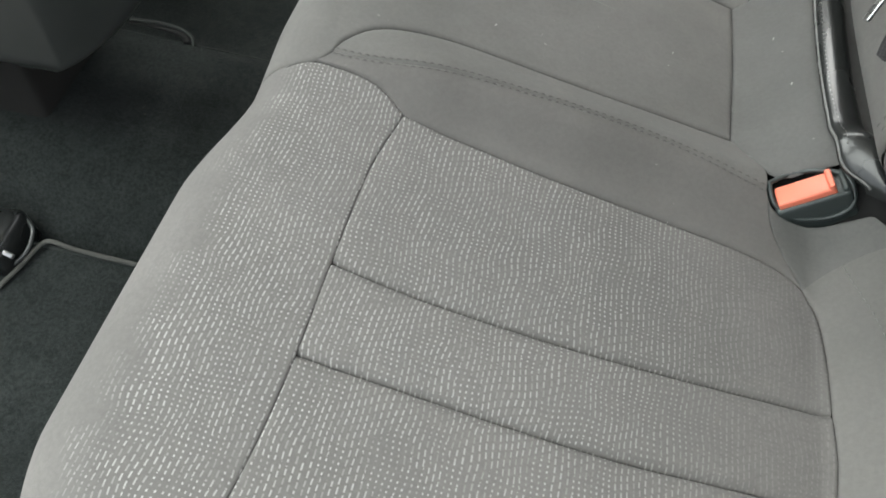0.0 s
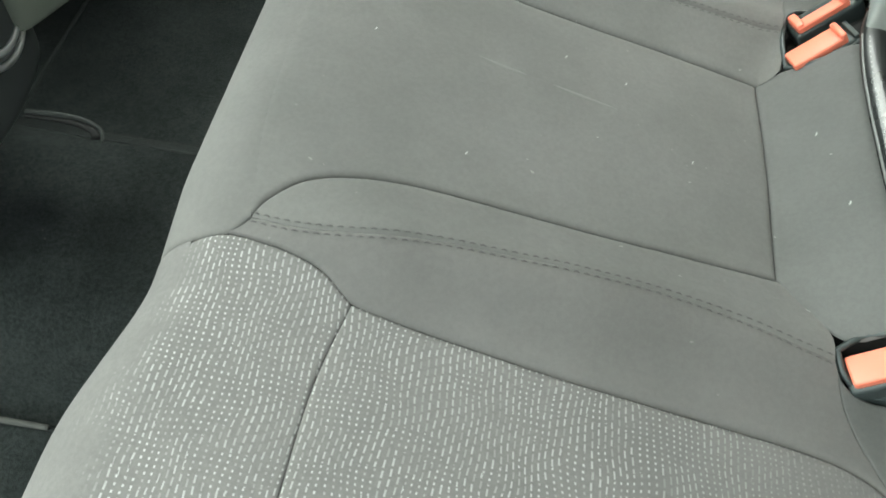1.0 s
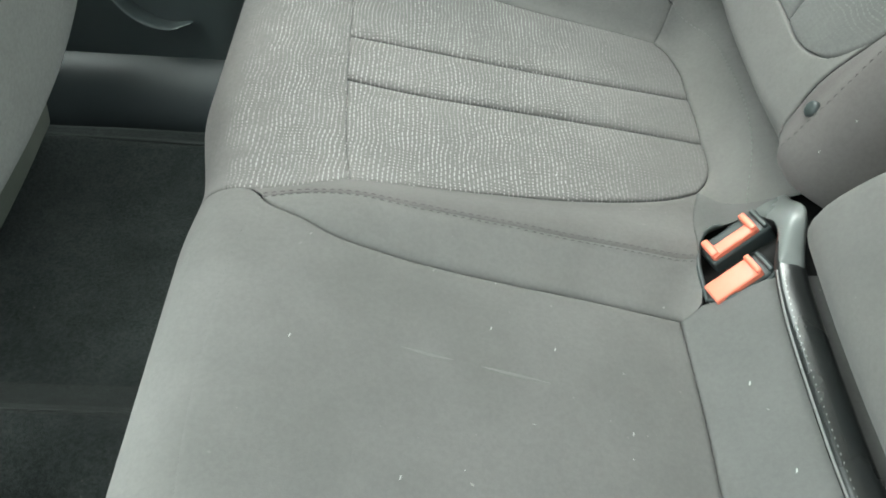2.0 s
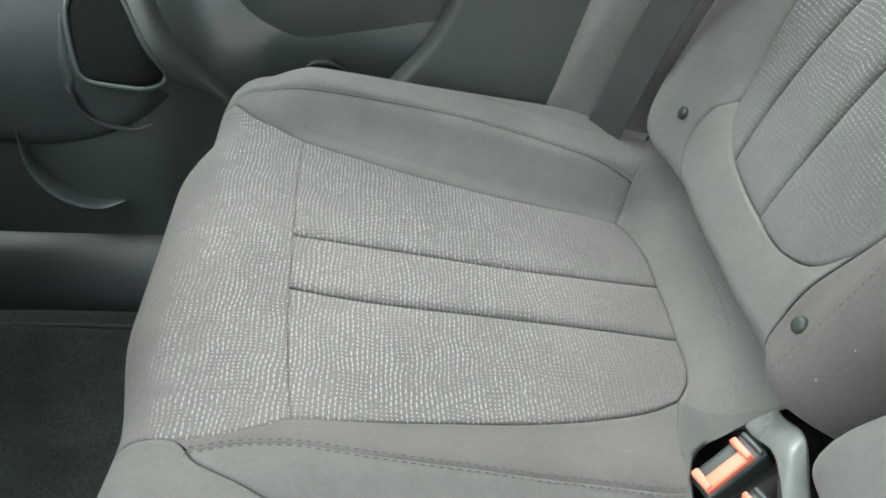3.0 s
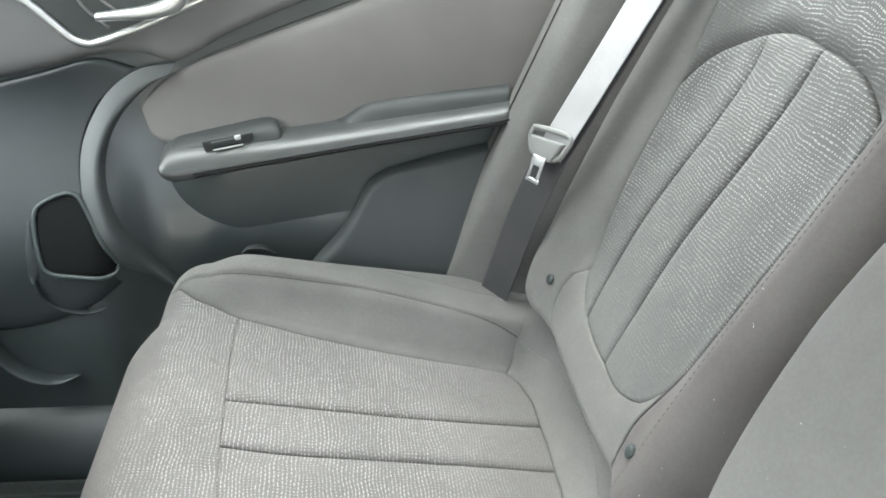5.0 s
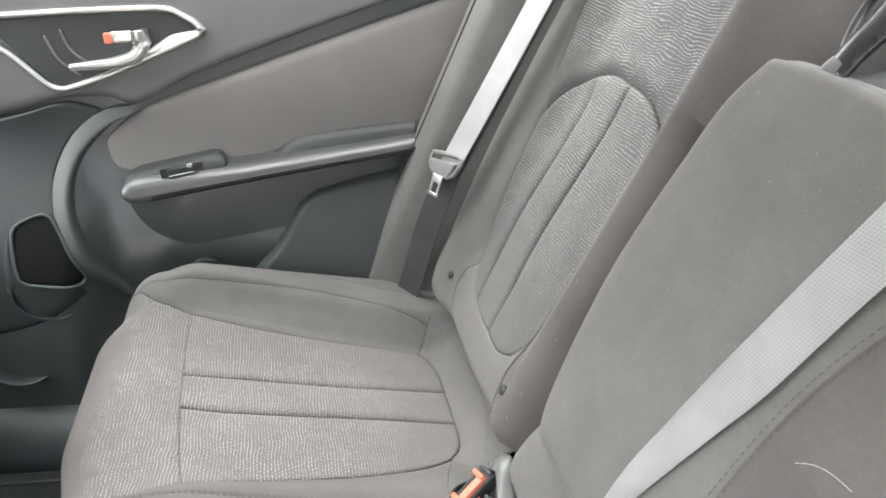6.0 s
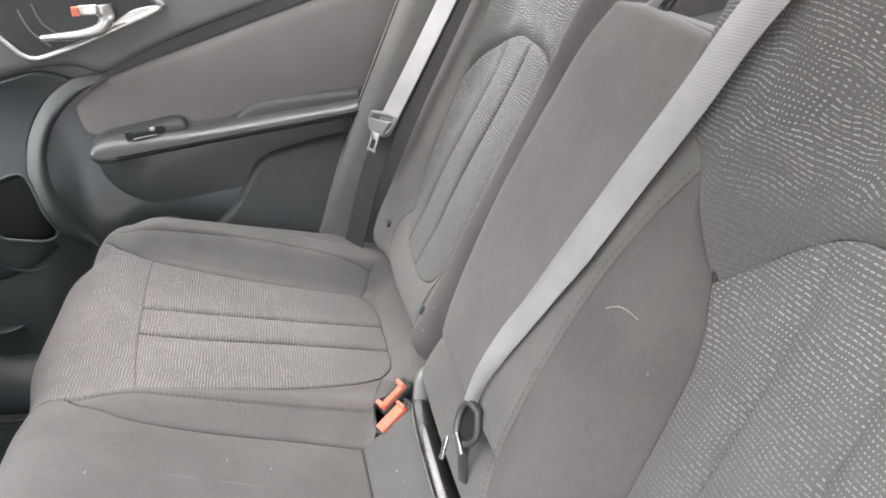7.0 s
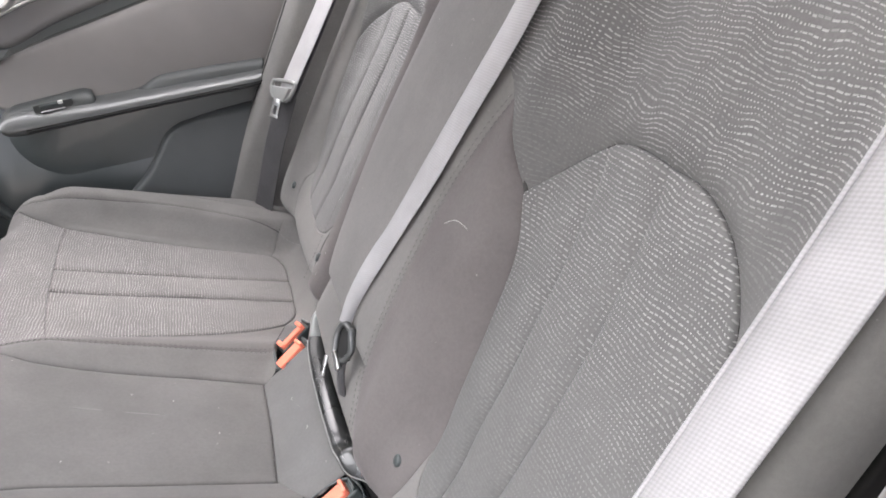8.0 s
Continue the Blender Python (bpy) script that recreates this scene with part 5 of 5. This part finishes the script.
panel("armrest_front", [(-0.404, 0.516), (-0.33, 0.532), (-0.242, 0.550)], [(-0.242, 0.550), (-0.243, 0.562), (-0.250, 0.572)], [(-0.398, 0.528), (-0.388, 0.540), (-0.366, 0.547), (-0.318, 0.560), (-0.268, 0.574), (-0.250, 0.572)], [(-0.404, 0.516), (-0.403, 0.522), (-0.398, 0.528)], door_out(0.042), SATIN, far_door, {"s": NONE, "n": (0.030, 0.014), "e": (0.012, 0.008), "w": (0.010, 0.010)}, 0.0, 0.006, "black vinyl pad under the switch")


def on_pad(x, z, out):
    return Matrix.Translation(Vector(door(np.array(x), np.array(z), np.array(-out)))) @ pose(0, 0, 0, 8, -11, 6)


block("switch_plate", (0.066, 0.005, 0.015), on_pad(-0.314, 0.5505, 0.046), SATIN, far_door, "black switch plate", 0.0015)
sw = block("window_switch", (0.038, 0.006, 0.008), on_pad(-0.317, 0.551, 0.049), PLASTIC, far_door, "window switch with silver edge", 0.0015)
block("switch_edge", (0.040, 0.003, 0.0010), on_pad(-0.314, 0.5440, 0.0495), SILVER, sw, "silver edge", 0.0006)
block("switch_tab", (0.008, 0.004, 0.006), on_pad(-0.301, 0.5585, 0.052), SILVER, sw, "silver tab", 0.0015)
block("switch_tab", (0.004, 0.004, 0.006), on_pad(-0.333, 0.5475, 0.052), SILVER, sw, "silver tab", 0.0012)
# map pocket
panel("map_pocket", [(-0.235, 0.30), (0.09, 0.30)], [(0.09, 0.30), (0.09, 0.576)], [(-0.100, 0.518), (-0.040, 0.540), (0.018, 0.557), (0.09, 0.576)], [(-0.235, 0.30), (-0.208, 0.372), (-0.168, 0.424), (-0.146, 0.460), (-0.127, 0.497), (-0.100, 0.518)], door_out(0.037), POCKET, far_door,
      {"s": NONE, "n": (0.022, 0.012), "e": NONE, "w": (0.024, 0.012)}, 0.004, 0.012, "dark grey moulded map pocket")
tube("pocket_lip", [tuple(p) for p in on_surface([(-0.310, 0.372), (-0.298, 0.385), (-0.277, 0.388), (-0.257, 0.380)], door_out(0.006), 0, 30)], 0.006, POCKET, far_door, "", 8, 0.5, count=30, taper=lambda t: 0.25 + 0.75 * math.sin(math.pi * t))
# curved lower edge of the trim ahead of the pocket
tube("lower_edge", [tuple(p) for p in on_surface([(-0.655, 0.30), (-0.650, 0.255), (-0.632, 0.222), (-0.605, 0.199), (-0.575, 0.190), (-0.545, 0.198)], door_out(0.008), 0, 40)], 0.020, PLASTIC, far_door, "", 14, 0.20, count=40, taper=lambda t: 0.12 + 0.9 * math.sin(math.pi * t))
# speaker
SPK = [(-0.569, 0.448), (-0.566, 0.458), (-0.556, 0.466), (-0.535, 0.475), (-0.520, 0.476), (-0.511, 0.470), (-0.500, 0.451), (-0.484, 0.415), (-0.470, 0.384), (-0.470, 0.374), (-0.478, 0.367), (-0.510, 0.369), (-0.545, 0.373), (-0.556, 0.378), (-0.562, 0.388), (-0.567, 0.42), (-0.569, 0.448)]
mesh_mat = grain("speaker_mesh", (0.005, 0.006, 0.006), (0.012, 0.012, 0.012), 0.8, spec=0.08, fine=900, strength=0.6, depth=0.001, broad=900)
panel("speaker_grille", [(-0.562, 0.384), (-0.545, 0.373), (-0.50, 0.369), (-0.473, 0.372)], [(-0.473, 0.372), (-0.472, 0.388), (-0.500, 0.451), (-0.511, 0.470)], [(-0.566, 0.458), (-0.545, 0.471), (-0.520, 0.475), (-0.511, 0.470)], [(-0.562, 0.384), (-0.567, 0.42), (-0.566, 0.458)], door_out(0.012), mesh_mat, far_door, {k: (0.003, 0.008) for k in "snew"}, coarse=0.01, label="black speaker mesh")
ring = on_surface(SPK, door_out(0.012), 0, 120)
tube("speaker_frame", [tuple(p) for p in ring[::4]] + [tuple(ring[0])], 0.0032, PLASTIC, far_door, "black speaker frame", closed=True, count=110)
ring2 = on_surface([(-0.577, 0.443), (-0.577, 0.41), (-0.575, 0.385), (-0.571, 0.342), (-0.549, 0.318), (-0.516, 0.310), (-0.49, 0.318)], door_out(0.008), 0, 80)
tube("speaker_surround", [tuple(p) for p in ring2[::4]] + [tuple(ring2[-1])], 0.008, TRIM, far_door, "", 12, 0.22, count=60, taper=lambda t: 0.15 + 0.85 * math.sin(math.pi * t))
# inner handle
BEZEL = [(-0.590, 0.745), (-0.575, 0.762), (-0.545, 0.768), (-0.432, 0.781), (-0.332, 0.789), (-0.300, 0.780), (-0.274, 0.762), (-0.300, 0.744), (-0.361, 0.714), (-0.420, 0.686), (-0.478, 0.664), (-0.500, 0.668), (-0.525, 0.690), (-0.550, 0.712), (-0.580, 0.732), (-0.590, 0.745)]
ring = on_surface(BEZEL, door_out(0.018), 0, 160)
handle = thing("door_handle", "chrome inner door handle in a bright bezel with red lock tab", "door handle", at=(-0.42, 0.74, 0.73))
tube("bezel", [tuple(p) for p in ring[::4]] + [tuple(ring[0])], 0.009, CHROME, handle, "satin silver bezel", closed=True, count=140, squash=0.6)
panel("bezel_tip", [(-0.400, 0.700), (-0.36, 0.718), (-0.31, 0.742)], [(-0.31, 0.742), (-0.285, 0.756), (-0.278, 0.762)], [(-0.345, 0.735), (-0.318, 0.752), (-0.278, 0.762)], [(-0.400, 0.700), (-0.37, 0.715), (-0.345, 0.735)], door_out(0.022), CHROME, handle, {k: (0.004, 0.006) for k in "snew"}, 0.0, 0.006, "satin silver bezel tip")
panel("bowl", [(-0.56, 0.735), (-0.52, 0.695), (-0.478, 0.668), (-0.42, 0.690)], [(-0.42, 0.690), (-0.361, 0.716), (-0.285, 0.760)], [(-0.56, 0.760), (-0.432, 0.777), (-0.332, 0.785), (-0.285, 0.760)], [(-0.56, 0.735), (-0.575, 0.75), (-0.56, 0.760)], door_out(0.0195), SATIN, handle, {k: (0.0, 0.006) for k in "snew"}, 0.0, 0.008, "black bowl behind the lever")
lever = on_surface([(-0.366, 0.758), (-0.363, 0.738), (-0.372, 0.720), (-0.402, 0.709), (-0.435, 0.704), (-0.466, 0.700)], door_out(0.034), 0, 40)
tube("lever", [tuple(p) for p in lever[::3]], 0.0145, CHROME, handle, "chrome pull lever", 14, 0.75, count=60, taper=lambda t: 1.15 - 0.68 * t)
block("lock_tab", (0.030, 0.010, 0.016), Matrix.Translation((-0.385, 0.722, 0.752)) @ pose(0, 0, 0, 0, -6, 0), CHROME, handle, "silver lock tab", 0.003)
block("lock_mark", (0.012, 0.010, 0.015), Matrix.Translation((-0.404, 0.721, 0.749)) @ pose(0, 0, 0, 0, -6, 0), RED, handle, "red mark", 0.002)
for x0, z0, x1, z1 in ((-0.500, 0.742, -0.455, 0.684), (-0.478, 0.752, -0.440, 0.702)):
    tube("bowl_rib", [tuple(p) for p in on_surface([(x0, z0), ((x0 + x1) / 2 - 0.006, (z0 + z1) / 2 - 0.004), (x1, z1)], door_out(0.021), 0, 20)], 0.002, SOFT, handle, "", 6, count=20)


# ---- front of the footwell ----
console = thing("centre_console", "black plastic centre console with two bright trim rings", "console", at=(-0.9, 0, 0.13))


def console_surface(u, v, drop):
    """Round the console's rear end: u across, v from the base up and forward over the top."""
    ang = (u - 0.5) * 2.6
    low = smooth(0.0, 0.28, v)
    half, back_x = 0.064 + 0.044 * low + 0.008 * v, -0.69 + 0.078 * low
    x = back_x - 0.045 * (1 - np.cos(ang)) - np.maximum(np.abs(ang) - 1.2, 0) * 3.0
    y = half * np.sin(np.clip(ang, -1.5, 1.5)) * 1.06 - 0.018
    z = 0.210 + 0.22 * v
    top = smooth(0.9, 1.0, v)
    n = np.stack([np.cos(ang), np.sin(ang), 0 * ang], -1)
    return np.stack([x - 0.03 * top, y * (1 - 0.1 * top), z], -1) - drop[..., None] * n


panel("console_shell", [(0, 0), (1, 0)], [(1, 0), (1, 1)], [(0, 1), (1, 1)], [(0, 0), (0, 1)], console_surface, SATIN, console, FLAT, coarse=0.03)
# black block stands in for the shaded hollow below the console
block("console_shade", (0.60, 0.13, 0.16), pose(-1.03, -0.018, 0.18), GAP, console, "black block for the shade under the console", 0.01)
block("console_lid", (0.70, 0.20, 0.05), pose(-1.03, -0.018, 0.42), VINYL, console, "black vinyl lid", 0.02)
for r in (0.075, 0.064):
    ring = [(-0.610 - 2.2 * (0.058 + r * math.cos(k)) ** 2, 0.0405 + r * math.cos(k), 0.380 + r * math.sin(k)) for k in np.linspace(0, 2 * math.pi, 40)]
    tube("trim_ring", ring, 0.003, CHROME, console, "bright trim ring", closed=True, count=80)
rail = thing("seat_rail_cover", "black plastic seat rail cover with a bare metal bolt", "rail cover", at=(-0.80, -0.17, 0.03))
block("cover", (0.16, 0.075, 0.055), pose(-0.795, -0.222, 0.048, 0, -8, 4), GLOSS, rail, "", 0.014)
block("bolt", (0.012, 0.006, 0.018), pose(-0.717, -0.236, 0.068, 20, 30, 0), STEEL, rail, "bare metal bolt", 0.0022)
tube("cover_edge", [(-0.722, -0.186, 0.070), (-0.708, -0.200, 0.068), (-0.706, -0.222, 0.060), (-0.716, -0.240, 0.052)], 0.0022, VINYL, rail, "", 8, count=24)
tube("carpet_rim", [(-0.716, -0.272, 0.052), (-0.706, -0.238, 0.054), (-0.700, -0.212, 0.056), (-0.690, -0.201, 0.057), (-0.655, -0.204, 0.057), (-0.58, -0.204, 0.056)], 0.0030, CUT_CARPET, rail, "pale cut edge of the carpet", 8, 0.8, count=40)
flap = thing("carpet_flap", "curled edge of dark carpet on the centre tunnel", "carpet", at=(-0.68, 0.12, 0.12))
tube("curled_edge", [(-0.720, 0.110, 0.133), (-0.682, 0.111, 0.1355), (-0.655, 0.109, 0.1365), (-0.638, 0.104, 0.1365), (-0.628, 0.098, 0.136), (-0.623, 0.090, 0.135), (-0.621, 0.083, 0.1335)], 0.0034, CURL, flap, "", 8, 0.7, count=40, taper=lambda t: 1.1 - 0.6 * t)
# the curl's shade on the carpet, modelled as a black rod
tube("shadow_gap", [(-0.720, 0.105, 0.131), (-0.681, 0.106, 0.1318), (-0.657, 0.104, 0.1322), (-0.642, 0.0995, 0.1328), (-0.634, 0.094, 0.1332), (-0.630, 0.087, 0.1332)], 0.0042, GAP, flap, "black rod for the shade under the curl", 8, 0.6, count=30, taper=lambda t: 0.5 + 0.7 * t)
tube("tunnel_ridge", [(-0.78, 0.0915, 0.1285), (-0.60, 0.0915, 0.1285), (-0.40, 0.0915, 0.1285)], 0.0014, FUZZ, flap, "worn fuzzy ridge", 6, count=40)

front_seat = thing("front_passenger_seat", "grey cloth front passenger seat seen from behind", "car seat", at=(-0.75, 0.42, 0.05))


def seat_shell(y, z, drop):
    x = -0.566 + 0.06 * (z - 0.37) - 0.9 * np.maximum(np.abs(y - 0.30) - 0.13, 0) ** 1.6
    return np.stack([x - drop, y + 0 * x, z + 0 * x], -1)


panel("seat_back", [(0.095, 0.362), (0.13, 0.347), (0.22, 0.343), (0.31, 0.350), (0.37, 0.366), (0.42, 0.392), (0.455, 0.44)], [(0.455, 0.44), (0.50, 0.6), (0.55, 0.8), (0.55, 1.02)], [(0.22, 1.02), (0.55, 1.02)], [(0.095, 0.362), (0.105, 0.6), (0.17, 0.85), (0.22, 1.02)], seat_shell, FRONT_CLOTH, front_seat, {"s": (0.016, 0.014), "n": (0.08, 0.05), "e": (0.06, 0.04), "w": (0.05, 0.035)}, 0.01, 0.015)
VALANCE = grain("valance_cloth", (0.085, 0.097, 0.077), (0.13, 0.14, 0.115), 0.95, fine=300, strength=0.6, depth=0.001)
panel("valance", [(0.05, 0.312), (0.20, 0.310), (0.305, 0.318)], [(0.305, 0.318), (0.312, 0.34), (0.312, 0.375)], [(0.05, 0.375), (0.312, 0.375)], [(0.05, 0.312), (0.05, 0.375)], lambda y, z, drop: seat_shell(y, z, drop + 0.009), VALANCE, front_seat, {"s": (0.010, 0.008), "n": NONE, "e": (0.012, 0.01), "w": (0.012, 0.01)}, coarse=0.01, label="rough grey green cloth valance")
block("seat_cushion", (0.50, 0.40, 0.14), pose(-0.95, 0.39, 0.36, 0, 4, 0), FABRIC, front_seat, "", 0.04)
for y in (0.25, 0.52):
    block("seat_rail", (0.52, 0.035, 0.03), pose(-1.16, y, 0.075), GAP, front_seat, "black seat rail", 0.006)
    block("seat_leg", (0.05, 0.03, 0.24), pose(-0.96, y, 0.19), GAP, front_seat, "black seat leg", 0.006)
    block("seat_leg", (0.05, 0.03, 0.24), pose(-1.28, y, 0.19), GAP, front_seat, "black seat leg", 0.006)


# ---- lint, hairs and a rub mark on the cloth ----
def fibres():
    """Short pale fibres lying on the cushion and backrests."""
    rng = np.random.default_rng(5)
    verts, faces = [], []

    def fibre(surface, a, b, length, turn, bend, wide=0.00035):
        t = np.linspace(-0.5, 0.5, 7)
        way = np.array([math.cos(turn), math.sin(turn)])
        side = np.array([-way[1], way[0]])
        mid = np.array([a, b]) + length * t[:, None] * way + length * bend * (t ** 2)[:, None] * side
        base = len(verts)
        for sgn in (-1, 1):
            edge = mid + sgn * wide * side
            verts.extend(surface(edge[:, 0], edge[:, 1], np.full(7, -0.0046)).tolist())
        faces.extend([(base + i, base + i + 1, base + 8 + i, base + 7 + i) for i in range(6)])

    for a, b in ((-0.221, -0.070), (-0.112, 0.040), (-0.094, 0.228), (-0.30, 0.02), (-0.06, -0.02), (0.03, 0.02), (0.04, -0.05), (-0.16, 0.05)):
        fibre(seat, a, b, 0.003, 1.3, 0.3, 0.0004)
    for _ in range(14):
        fibre(seat, rng.uniform(-0.33, 0.06), rng.uniform(-0.22, 0.17), rng.uniform(0.001, 0.003), rng.uniform(0, 3.1), rng.uniform(-1, 1), 0.00018)
    for _ in range(10):
        fibre(back_mid, rng.uniform(-0.22, 0.09), rng.uniform(0.04, 0.42), rng.uniform(0.001, 0.003), rng.uniform(0, 3.1), rng.uniform(-1, 1), 0.00018)
    for _ in range(8):
        fibre(back, rng.uniform(0.16, 0.23), rng.uniform(-0.02, 0.3), rng.uniform(0.001, 0.004), rng.uniform(0, 3.1), rng.uniform(-1, 1), 0.00018)
    fibre(back_mid, -0.176, 0.234, 0.04, 2.8, 0.5, 0.00025)
    fibre(back, 0.216, 0.094, 0.012, 1.2, 1.4, 0.00025)
    mesh = bpy.data.meshes.new("lint")
    mesh.from_pydata(verts, [], faces)
    tagged(as_object("lint", mesh, PALE_THREAD), "scattered pale lint and hairs on the seat cloth", "lint", kind="stuff")


fibres()
for rub in ([(-0.225, 0.024), (-0.205, 0.021), (-0.185, 0.019)], [(-0.172, 0.0175), (-0.15, 0.015), (-0.118, 0.0115)]):
    tube("rub_mark", [tuple(p) for p in on_surface(rub, seat, 0.0038, 60)], 0.0012, GREY_RUB, cushion, "pale rubbed line across the middle panel", 8, 0.08, count=40, taper=lambda t: 0.2 + 0.8 * math.sin(math.pi * t))
